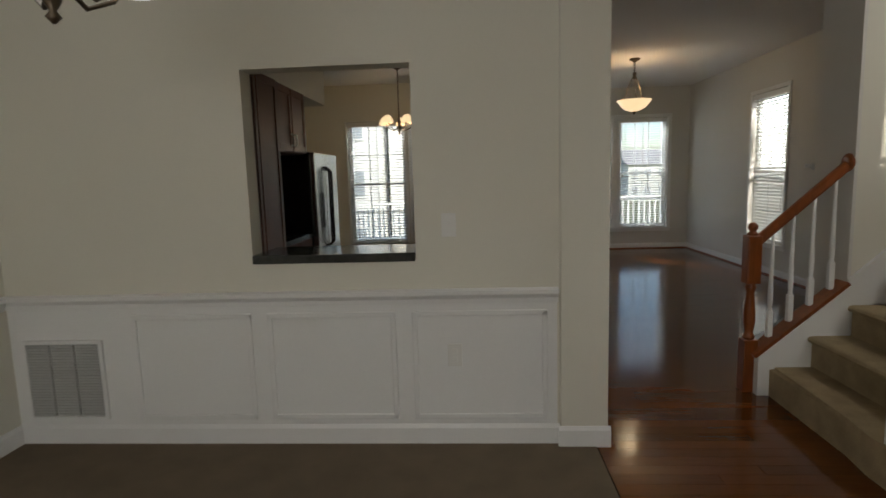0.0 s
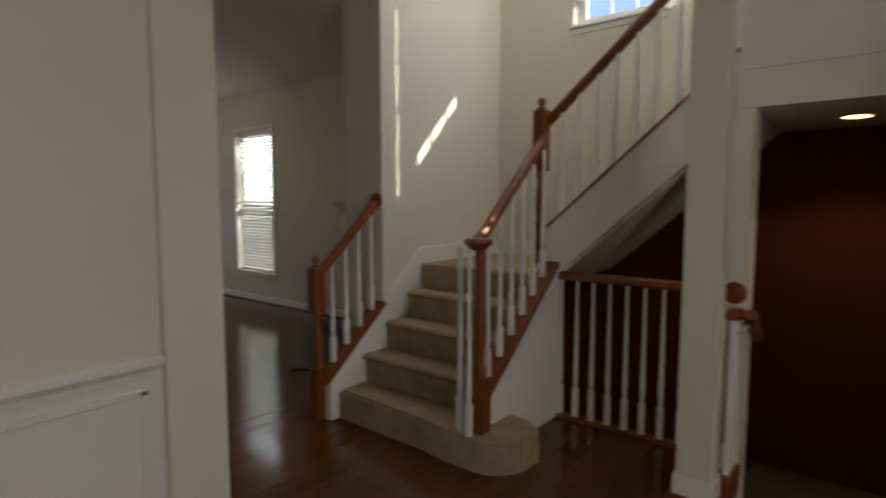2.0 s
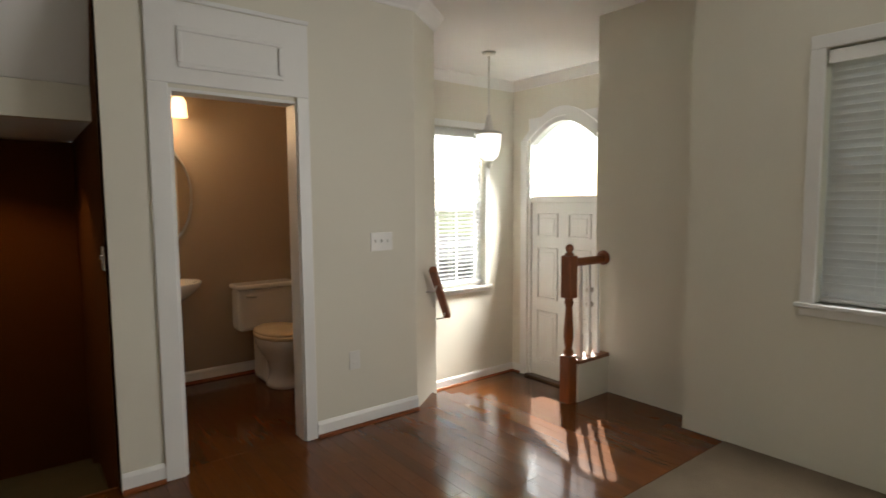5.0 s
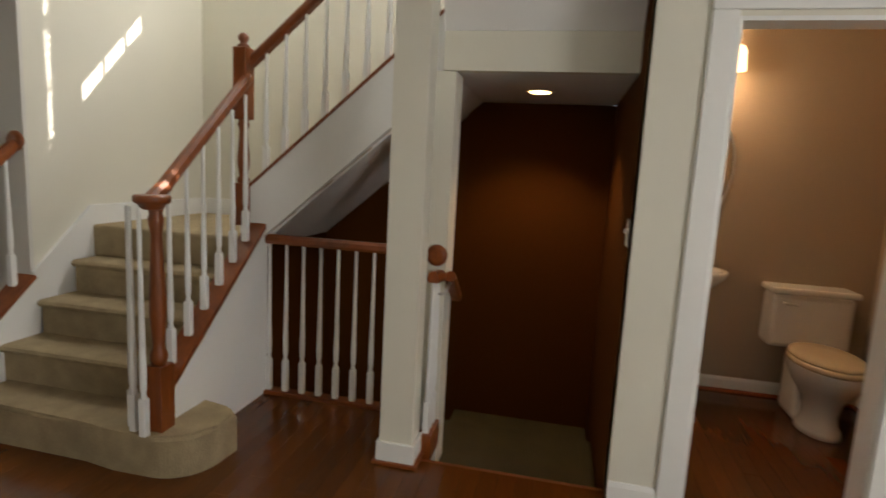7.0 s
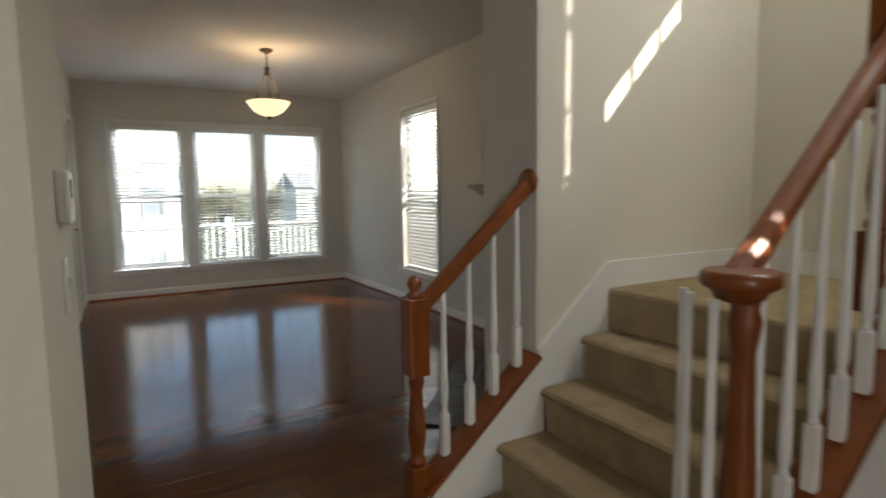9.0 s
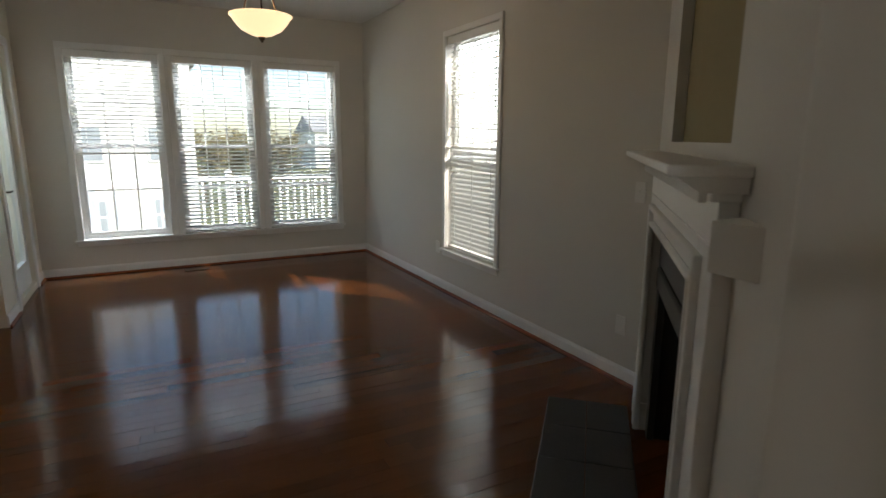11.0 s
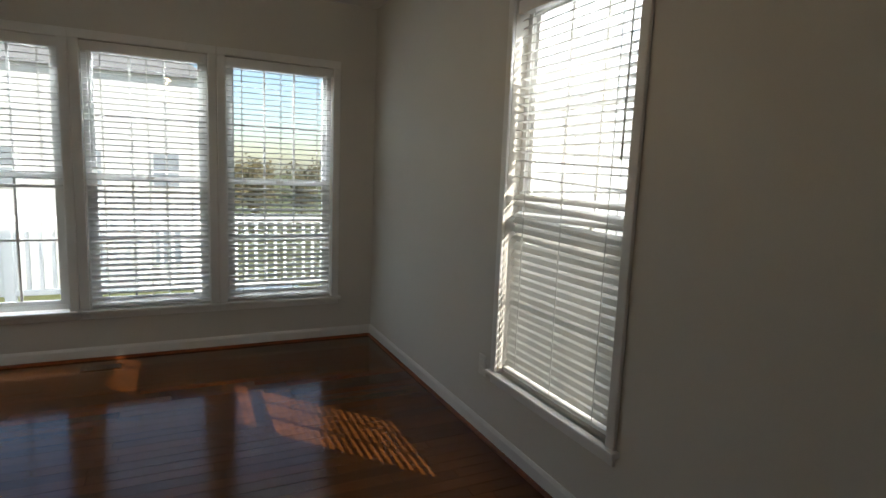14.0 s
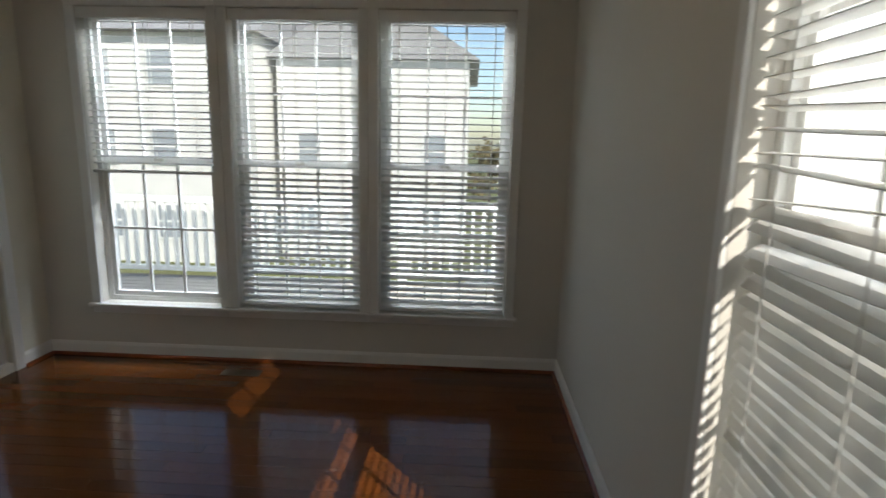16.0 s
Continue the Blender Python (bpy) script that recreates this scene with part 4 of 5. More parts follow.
part("seat_cover", bm, SEAT, wc, "closed cream toilet lid")

sink = thing("pedestal_sink", "white pedestal basin against the tan wall", "sink", (3.68, -0.06, 0))
bm = NEW()
lathe(bm, [(0.35, 0.0), (0.7, 0.06), (0.95, 0.12), (1.0, 0.15), (0.98, 0.165), (0.86, 0.16), (0.5, 0.09), (0.1, 0.07)], 0, 0, 0, 28, 0.22, 0.26)
bmesh.ops.translate(bm, verts=bm.verts[:], vec=(3.69, -0.06, 0.70))
part("basin", bm, PORCELAIN, sink)
bm = NEW()
lathe(bm, [(0.12, 0), (0.10, 0.05), (0.075, 0.15), (0.07, 0.5), (0.10, 0.71)], 3.74, -0.06, 0, 20)
part("pedestal", bm, PORCELAIN, sink)
bm = NEW()
tube(bm, [(3.87, -0.06, 0.85), (3.87, -0.06, 0.96), (3.81, -0.06, 0.99), (3.75, -0.06, 0.96)], 0.012)
part("faucet", bm, CHROME, sink)
mir = thing("oval_mirror", "large oval mirror with a narrow silver edge", "mirror", (3.93, -0.06, 1.51))
for nm, k, m, d in (("rim", 1.0, CHROME, 0.012), ("glass", 0.94, MIRROR, 0.016)):
    bm = NEW()
    prism(bm, [(-0.06 + 0.28 * k * math.cos(i * math.pi / 20), 1.51 + 0.42 * k * math.sin(i * math.pi / 20)) for i in range(40)], lambda a, b, dd: (dd, a, b), 3.928, 3.928 - d)
    part(nm, bm, m, mir)
sc = thing("wall_sconce", "glowing frosted sconce above the mirror", "wall light", (3.93, -0.06, 2.24))
bm = NEW()
box(bm, 3.90, 3.93, -0.22, 0.10, 2.21, 2.28, 0.01)
part("backplate", bm, CHROME, sc)
for y in (-0.25, 0.13):
    bm = NEW()
    tube(bm, [(3.90, y * 0.7, 2.25), (3.83, y, 2.28), (3.83, y, 2.25)], 0.01)
    arm = part("arm", bm, CHROME, sc)
    bm = NEW()
    lathe(bm, [(0.035, 0.0), (0.052, -0.03), (0.056, -0.10), (0.06, -0.15), (0.054, -0.15), (0.03, -0.02)], 3.83, y, 2.25, 18)
    part("shade", bm, SHADE_HOT, arm, "lit frosted glass shade")
bulb("sconce_bulb", (3.72, -0.06, 2.12), 5, (1.0, 0.68, 0.40), 0.08)


# ---------------------------------------------------------------- foyer
door = thing("door_2", "white six-panel front door with an arched transom", "door", (3.14, -3.85, ZF), kind="structure")
DX0, DX1, DT = 2.69, 3.59, 1.43
bm = NEW()
box(bm, DX0, DX1, -3.93, -3.89, ZF, DT, 0.003)
leaf = part("door_leaf", bm, WHITE, door)
for cx in (2.92, 3.36):
    for z0, z1 in ((ZF + 0.2, ZF + 0.78), (ZF + 0.92, ZF + 1.5), (ZF + 1.62, ZF + 1.88)):
        for q in ((cx - 0.15, cx - 0.13, z0, z1), (cx + 0.13, cx + 0.15, z0, z1), (cx - 0.13, cx + 0.13, z0, z0 + 0.02), (cx - 0.13, cx + 0.13, z1 - 0.02, z1)):
            bm = NEW()
            box(bm, q[0], q[1], -3.892, -3.876, q[2], q[3], 0.004)
            part("panel_moulding", bm, WHITE, leaf)
        bm = NEW()
        box(bm, cx - 0.10, cx + 0.10, -3.892, -3.882, z0 + 0.05, z1 - 0.05, 0.004)
        part("panel", bm, WHITE, leaf)
for z in (ZF + 0.95, ZF + 1.10):
    bm = NEW()
    lathe(bm, [(0.03, 0), (0.03, 0.008), (0.012, 0.012), (0.012, 0.035), (0.028, 0.045), (0.026, 0.065), (0.01, 0.072)], 0, 0, 0, 16)
    k = part("door_knob" if z < ZF + 1 else "deadbolt", bm, CHROME, leaf, local=True)
    k.matrix_parent_inverse = Matrix.Identity(4)
    k.matrix_basis = pose(2.76, -3.892, z, -90, 0, 0)
AR = [(2.70 + 0.88 * i / 14, 2.08 + 0.22 * math.sin(math.pi * i / 14)) for i in range(15)]
bm = NEW()
prism(bm, [(2.70, 1.50)] + AR + [(3.58, 1.50)], lambda a, b, d: (a, d, b), -3.915, -3.911)
g = part("transom_pane", bm, GLASS, door)
g.visible_shadow = False
bm = NEW()
OUT = [(2.66 + 0.96 * i / 14, 2.37) for i in range(15)]
for i in range(14):
    prism(bm, [AR[i], AR[i + 1], OUT[i + 1], OUT[i]], lambda a, b, d: (a, d, b), -3.97, -3.852)
box(bm, 2.66, 3.62, -3.95, -3.86, DT, 1.50)
part("transom_frame", bm, WHITE, door)
for q in ((2.66, 2.69, ZF, 2.1), (3.59, 3.62, ZF, 2.1)):
    bm = NEW()
    box(bm, q[0], q[1], -3.97, -3.855, q[2], q[3])
    part("jamb", bm, WHITE, door)
for q in ((2.56, 2.66), (3.62, 3.72)):
    bm = NEW()
    box(bm, q[0], q[1], -3.85, -3.828, ZF, 2.12, 0.005)
    part("casing", bm, WHITE, door)
bm = NEW()
A1 = [(2.66 + 0.96 * i / 14, 2.12 + 0.23 * math.sin(math.pi * i / 14)) for i in range(15)]
A2 = [(2.56 + 1.16 * i / 14, 2.12 + 0.33 * math.sin(math.pi * i / 14)) for i in range(15)]
for i in range(14):
    prism(bm, [A1[i], A1[i + 1], A2[i + 1], A2[i]], lambda a, b, d: (a, d, b), -3.85, -3.828)
part("arched_casing", bm, WHITE, door)
bm = NEW()
box(bm, 2.66, 3.62, -3.97, -3.80, ZF, ZF + 0.025, 0.005)
part("threshold", bm, BRONZE, door, "dark metal threshold")

lan = thing("hanging_lantern", "frosted glass foyer lantern on a rod", "pendant light", (3.10, -2.75, HF))
lx, ly = 3.05, -2.72
bm = NEW()
lathe(bm, [(0.065, 0), (0.06, -0.02), (0.02, -0.03)], lx, ly, HF, 18)
part("canopy", bm, CHROME, lan)
bm = NEW()
tube(bm, [(lx, ly, HF - 0.02), (lx, ly, 2.22)], 0.008)
part("rod", bm, CHROME, lan)
bm = NEW()
lathe(bm, [(0.02, 0.16), (0.03, 0.10), (0.045, 0.03), (0.13, 0.0), (0.135, -0.015), (0.10, -0.018)], lx, ly, 2.08, 20)
part("cap", bm, CHROME, lan)
bm = NEW()
lathe(bm, [(0.115, 0), (0.11, -0.10), (0.085, -0.20), (0.04, -0.24)], lx, ly, 2.062, 20)
part("glass", bm, FROST, lan, "frosted glass bowl")
bm = NEW()
lathe(bm, [(0.03, 0), (0.04, -0.02), (0.02, -0.04), (0.025, -0.06), (0.004, -0.075)], lx, ly, 1.825, 14)
part("finial", bm, CHROME, lan)

hr = thing("wall_handrail", "stained oak wall handrail at the foyer steps", "handrail", (2.6, -1.75, 0.5))
rail(hr, (2.34, -1.53, 0.97), (2.60, -1.86, 0.56))
for p in ((2.40, -1.61, 0.85), (2.56, -1.81, 0.60)):
    bm = NEW()
    tube(bm, [(p[0], p[1], p[2]), (p[0], p[1] + 0.02, p[2] - 0.05), (p[0] + 0.06, p[1] + 0.05, p[2] - 0.06)], 0.007)
    part("bracket", bm, CHROME, hr)
er = thing("entry_railing", "oak newel and short rail beside the foyer steps", "railing", (1.757, -2.30, 0))
newel(er, 1.757, -2.30, 0.0, 0.34, 0.42, 0.30)
rail(er, (1.757, -2.32, 1.01), (1.757, -2.69, 1.01))
rosette(er, 1.757, -2.697, 1.02, (-90, 0, 0))
bm = NEW()
bar(bm, (1.757, -2.345, 0.28), (1.757, -2.698, 0.28), [(-0.065, 0), (0.065, 0), (0.065, 0.025), (-0.065, 0.025)])
part("shoe", bm, OAK, er)
for i in range(3):
    bm = NEW()
    baluster_mesh(bm, 1.757, -2.43 - 0.1 * i, 0.305, 0.985)
    part("baluster", bm, WHITE, er)
bm = NEW()
box(bm, 1.70, 1.815, -2.70, -2.344, -0.02, 0.28)
solid("wall_entry_curb", bm, CREAM, "low cream curb under the entry rail", "wall", kind="structure")
bm = NEW()
box(bm, 1.0, 1.83, -2.82, -2.70, ZF, HF)
solid("wall_entry_return", bm, CREAM, "cream wall end beside the front entrance", "wall", kind="structure")


# ---------------------------------------------------------------- fireplace (local: x along the wall, y into the room)
ANG = math.degrees(math.atan2(A_DIR.y, A_DIR.x))
fire = thing("fireplace", "white dentil mantel round a black tiled fireplace", "fireplace", tuple(FP), ANG)


def fbox(nm, s0, s1, n0, n1, z0, z1, m, bev=0.004, parent=None, label=""):
    bm = NEW()
    box(bm, -s0, -s1, n0, n1, z0, z1, bev)
    return part(nm, bm, m, parent or fire, label, local=True)


for s0, s1 in ((0.0, 0.20), (1.36, 1.56)):
    leg = fbox("pilaster", s0, s1, 0.0, 0.05, 0.0, 1.22, WHITE)
    fbox("plinth", s0 - 0.008, s1 + 0.008, 0.0, 0.065, 0.0, 0.15, WHITE, 0.005, leg)
fbox("frieze", 0.0, 1.56, 0.0, 0.05, 1.222, 1.34, WHITE)
fbox("header", 0.20, 1.36, 0.0, 0.05, 1.10, 1.22, WHITE)
for s0, s1, z0, z1 in ((0.135, 0.165, 0.0, 1.18), (1.395, 1.425, 0.0, 1.18), (0.165, 1.395, 1.155, 1.18), (0.20, 0.215, 0.0, 1.10), (1.345, 1.36, 0.0, 1.10), (0.215, 1.345, 1.085, 1.10)):
    fbox("moulding", s0, s1, 0.045, 0.075, z0, z1, WHITE, 0.008)
fbox("bed_moulding", -0.02, 1.58, 0.0, 0.075, 1.34, 1.365, WHITE, 0.006)
for i in range(44):
    s = 0.01 + i * 0.0352
    fbox("dentil", s, s + 0.018, 0.075, 0.095, 1.335, 1.362, WHITE, 0)
bm = NEW()
prism(bm, [(0, 1.365), (0.10, 1.365), (0.12, 1.375), (0.15, 1.395), (0.16, 1.405), (0.0, 1.405)], lambda n, z, x: (x, n, z), 0.06, -1.62)
part("cornice", bm, WHITE, fire, local=True)
fbox("shelf", -0.09, 1.65, 0.0, 0.185, 1.405, 1.432, WHITE, 0.006, None, "white mantel shelf")
for s0, s1, z0, z1 in ((0.215, 0.30, 0, 0.90), (1.26, 1.345, 0, 0.90), (0.215, 1.345, 0.90, 1.085)):
    fbox("tile_surround", s0, s1, -0.02, 0.012, z0, z1, SLATE, 0.002)
fbox("firebox_back", 0.28, 1.27, -0.36, -0.34, 0.0, 0.92, SOOT, 0)
fbox("firebox_side", 0.265, 0.28, -0.36, -0.02, 0.0, 0.92, SOOT, 0)
fbox("firebox_side", 1.27, 1.285, -0.36, -0.02, 0.0, 0.92, SOOT, 0)
fbox("hood", 0.30, 1.26, -0.05, 0.03, 0.80, 0.90, BLACK, 0.01, None, "black metal firebox hood")
for k in range(3):
    fbox("grate_bar", 0.45, 1.10, -0.25 + 0.08 * k, -0.235 + 0.08 * k, 0.08, 0.095, BLACK, 0)
hearth = thing("hearth", "dark slate hearth flush with the wooden floor", "hearth", tuple(FP), ANG)
for i in range(5):
    for j in range(2):
        bm = NEW()
        box(bm, -(-0.02 + 0.32 * i), -(0.296 + 0.32 * i), 0.09 + 0.22 * j, 0.306 + 0.22 * j, 0.0, 0.016, 0.003)
        part("tile", bm, SLATE, hearth, local=True)


# ---------------------------------------------------------------- lamps
def pendant(x, y, ztop, zb, r, label):
    t = thing("pendant_light", label, "pendant light", (x, y, ztop))
    bm = NEW()
    lathe(bm, [(0.07, 0), (0.065, -0.02), (0.03, -0.035), (0.012, -0.05)], x, y, ztop, 20)
    part("canopy", bm, BRONZE, t)
    bm = NEW()
    tube(bm, [(x, y, ztop - 0.04), (x, y, zb + 0.52)], 0.008)
    part("stem", bm, BRONZE, t)
    bm = NEW()
    lathe(bm, [(0.012, 0), (0.03, 0.02), (0.02, 0.05), (0.03, 0.08), (0.01, 0.1)], x, y, zb + 0.44, 14)
    part("hub", bm, BRONZE, t)
    for k in range(3):
        a = k * 2.094 + 0.4
        bm = NEW()
        tube(bm, [(x + q * math.cos(a), y + q * math.sin(a), zb + h) for q, h in ((0.02, 0.48), (0.06, 0.40), (0.10, 0.32), (0.13, 0.22), (r * 0.86, 0.15))], 0.006)
        part("arm", bm, BRONZE, t)
    bm = NEW()
    lathe(bm, [(0.02, 0.02), (r * 0.35, 0.035), (r * 0.65, 0.07), (r * 0.84, 0.12), (r * 0.92, 0.15), (r, 0.165), (r * 0.99, 0.172), (r * 0.9, 0.158), (r * 0.6, 0.085), (0.02, 0.04)], x, y, zb, 28)
    part("bowl", bm, SHADE, t, "lit alabaster glass bowl")
    bm = NEW()
    lathe(bm, [(0.004, -0.02), (0.012, -0.008), (0.022, 0.005), (0.026, 0.02), (0.01, 0.03)], x, y, zb, 12)
    part("finial", bm, BRONZE, t)
    bulb("pendant_bulb", (x, y, zb + 0.30), 3)


pendant(2.30, 7.83, H, 2.19, 0.225, "alabaster bowl pendant with dark metal arms, lit")


def chandelier(x, y, ztop, zs, n, r, label, lit):
    t = thing("chandelier", label, "chandelier", (x, y, ztop))
    bm = NEW()
    lathe(bm, [(0.065, 0), (0.06, -0.02), (0.015, -0.04)], x, y, ztop, 20)
    part("canopy", bm, BRONZE, t)
    bm = NEW()
    tube(bm, [(x, y, ztop - 0.03), (x, y, zs + 0.02)], 0.007)
    part("stem", bm, BRONZE, t)
    bm = NEW()
    lathe(bm, [(0.004, -0.13), (0.018, -0.115), (0.008, -0.10), (0.02, -0.08), (0.032, -0.04), (0.02, 0.0), (0.028, 0.05), (0.012, 0.10)], x, y, zs, 16)
    part("hub", bm, BRONZE, t)
    for k in range(n):
        a = 2 * math.pi * k / n + 0.3
        c, s = math.cos(a), math.sin(a)
        bm = NEW()
        tube(bm, [(x + q * c, y + q * s, zs + h) for q, h in ((0.02, -0.02), (r * 0.4, -0.07), (r * 0.75, -0.03), (r, 0.05), (r, 0.09))], 0.007)
        arm = part("arm", bm, BRONZE, t)
        bm = NEW()
        lathe(bm, [(0.025, 0.09), (0.05, 0.07), (0.068, 0.03), (0.08, -0.015), (0.074, -0.015), (0.045, 0.06)], x + r * c, y + r * s, zs + 0.03, 16)
        part("shade", bm, SHADE if lit else FROST, arm, "bell glass shade")
    if lit:
        bulb("chandelier_bulb", (x, y, zs - 0.18), 3)


chandelier(-0.87, 7.70, H, 2.13, 5, 0.22, "kitchen chandelier with lit bell glass shades", True)
chandelier(-0.86, 1.42, HF, 1.935, 6, 0.24, "dark metal dining room chandelier", False)


# ---------------------------------------------------------------- kitchen
bm = NEW()
box(bm, -1.028, -0.175, DIN - 0.016, DIN + 0.36, 0.99, 1.036, 0.005)
solid("pass_through_counter", bm, GRANITE, "dark granite ledge in the pass-through", "counter")


def cabinet(name, x0, x1, y0, y1, z0, z1, doors, label, face="x+"):
    t = thing(name, label, "cabinet", ((x0 + x1) / 2, (y0 + y1) / 2, z0))
    bm = NEW()
    box(bm, x0, x1, y0, y1, z0, z1, 0.003)
    part("body", bm, CHERRY, t)
    for d in range(doors):
        w = (y1 - y0) / doors
        a, b = y0 + w * d + 0.008, y0 + w * (d + 1) - 0.008
        bm = NEW()
        box(bm, x1, x1 + 0.02, a, b, z0 + 0.01, z1 - 0.01, 0.003)
        dr = part("door", bm, CHERRY, t)
        for q in ((a, a + 0.05, z0 + 0.01, z1 - 0.01), (b - 0.05, b, z0 + 0.01, z1 - 0.01), (a + 0.05, b - 0.05, z0 + 0.01, z0 + 0.07), (a + 0.05, b - 0.05, z1 - 0.07, z1 - 0.01)):
            bm = NEW()
            box(bm, x1 + 0.02, x1 + 0.028, *q, 0.002)
            part("frame", bm, CHERRY, dr)
        bm = NEW()
        u = b - 0.03 if d % 2 == 0 else a + 0.03
        tube(bm, [(x1 + 0.028, u, z0 + 0.06), (x1 + 0.05, u, z0 + 0.07), (x1 + 0.05, u, z0 + 0.15), (x1 + 0.028, u, z0 + 0.16)], 0.005)
        part("handle", bm, CHROME, dr)
    return t


cabinet("pantry_cabinet", -2.05, -1.44, 3.65, 4.50, 0.0, 2.22, 2, "tall dark cherry pantry cabinet")
cabinet("wall_cabinet", -2.05, -1.46, 4.51, 5.28, 1.66, 2.22, 2, "dark cherry wall cabinet with two doors")
cabinet("base_cabinet", -2.05, -1.46, 4.51, 5.28, 0.0, 0.88, 2, "dark cherry base cabinet")
bm = NEW()
box(bm, -2.72, -1.42, 4.505, 5.28, 0.88, 0.92, 0.004)
solid("kitchen_counter", bm, GRANITE, "dark granite counter beside the refrigerator", "counter")
bm = NEW()
box(bm, -2.75, -1.48, 3.2, 6.2, 2.225, H)
solid("wall_kitchen_soffit", bm, CREAM, "cream soffit over the kitchen cabinets", "wall", kind="structure")
fr = thing("refrigerator", "stainless refrigerator with black sides", "refrigerator", (-1.75, 5.7, 0))
bm = NEW()
box(bm, -2.1, -1.43, 5.30, 6.12, 0.02, 1.69, 0.008)
part("body", bm, BLACK, fr)
for y0, y1, lab in ((5.303, 5.64, "stainless freezer door"), (5.65, 6.117, "stainless refrigerator door")):
    bm = NEW()
    box(bm, -1.428, -1.37, y0, y1, 0.06, 1.685, 0.012)
    d = part("door", bm, STEEL, fr, lab)
    bm = NEW()
    u = y1 - 0.04 if y0 < 5.5 else y0 + 0.04
    tube(bm, [(-1.37, u, 0.75), (-1.32, u, 0.80), (-1.32, u, 1.50), (-1.37, u, 1.55)], 0.012)
    part("handle", bm, BLACK, d)
bm = NEW()
box(bm, -1.372, -1.366, 5.40, 5.56, 0.95, 1.30, 0.004)
part("dispenser", bm, BLACK, fr, "black water dispenser")
bm = NEW()
box(bm, -1.02, 0.50, 3.02, 3.66, 0.88, 0.92, 0.004)
solid("cooktop_counter", bm, GRANITE, "dark granite counter under the pass-through", "counter")
bc = thing("base_cabinet", "dark cherry base cabinet under the cooktop", "cabinet", (-0.2, 3.3, 0))
bm = NEW()
box(bm, -1.0, 0.5, 3.02, 3.62, 0.0, 0.88)
part("body", bm, CHERRY, bc)
ck = thing("gas_cooktop", "black gas cooktop with iron grates", "cooktop", (-0.35, 3.36, 0.92))
bm = NEW()
box(bm, -0.72, 0.05, 3.12, 3.60, 0.92, 0.94, 0.005)
part("plate", bm, BLACK, ck)
for cx in (-0.55, -0.12):
    for yy in (3.20, 3.28, 3.36, 3.44, 3.52):
        bm = NEW()
        box(bm, cx - 0.15, cx + 0.15, yy - 0.007, yy + 0.007, 0.965, 0.98, 0.002)
        part("grate", bm, BLACK, ck)
    for xx in (cx - 0.15, cx + 0.15):
        bm = NEW()
        box(bm, xx - 0.007, xx + 0.007, 3.19, 3.53, 0.94, 0.978, 0.002)
        part("grate", bm, BLACK, ck)

# deck door of the family room
dd = thing("door_3", "white glazed deck door with a lever handle", "door", (LEFT, 9.62, 0), kind="structure")
put = N(LEFT, -1)
for q in ((9.2, 9.31, 0.06, 2.28), (9.94, 10.05, 0.06, 2.28), (9.31, 9.94, 2.14, 2.28), (9.31, 9.94, 0.06, 0.30)):
    bm = NEW()
    pbox(bm, put, q[0], q[1], 0.04, 0.085, q[2], q[3], 0.003)
    part("stile", bm, WHITE, dd)
bm = NEW()
pbox(bm, put, 9.31, 9.94, 0.06, 0.064, 0.30, 2.14)
g = part("pane", bm, GLASS, dd)
g.visible_shadow = False
for q in ((9.12, 9.2, 0.0, 2.38), (10.05, 10.13, 0.0, 2.38), (9.2, 10.05, 2.3, 2.38)):
    bm = NEW()
    pbox(bm, put, q[0], q[1], -0.018, 0.0, q[2], q[3], 0.005)
    part("casing", bm, WHITE, dd)
bm = NEW()
tube(bm, [put(9.26, 0.04, 1.02), put(9.26, -0.03, 1.02), put(9.36, -0.035, 1.02)], 0.009)
part("door_handle", bm, BRONZE, dd)


# ---------------------------------------------------------------- outside
bm = NEW()
box(bm, -400, 400, -400, 400, -3.4, -3.2)
solid("ground", bm, GRASS, "winter lawn reaching to the horizon", "ground", kind="structure")
bm = NEW()
box(bm, -80, 80, 19, 25, -3.2, -3.17)
box(bm, -80, 80, -22, -12, -3.2, -0.7)
solid("road", bm, ASPHALT, "grey asphalt lane", "road", kind="structure")
deck = thing("deck", "raised back deck with a white baluster railing", "deck", (0.5, 11.6, -0.1))
for i in range(18):
    bm = NEW()
    box(bm, -3.2, 4.6, 10.60 + 0.142 * i, 10.735 + 0.142 * i, -0.16, -0.12, 0.004)
    part("deck_board", bm, DECK, deck)
for x in (-3.1, -1.2, 0.7, 2.6, 4.5):
    bm = NEW()
    box(bm, x - 0.05, x + 0.05, 12.98, 13.08, -3.2, 0.98, 0.006)
    part("post", bm, WHITE, deck)
for z0, z1 in ((-0.02, 0.04), (0.80, 0.87)):
    bm = NEW()
    box(bm, -3.1, 4.5, 13.0, 13.06, z0, z1, 0.004)
    part("rail", bm, WHITE, deck)
for i in range(62):
    bm = NEW()
    x = -3.0 + 0.121 * i
    box(bm, x - 0.018, x + 0.018, 13.01, 13.05, 0.04, 0.80)
    part("baluster", bm, WHITE, deck)


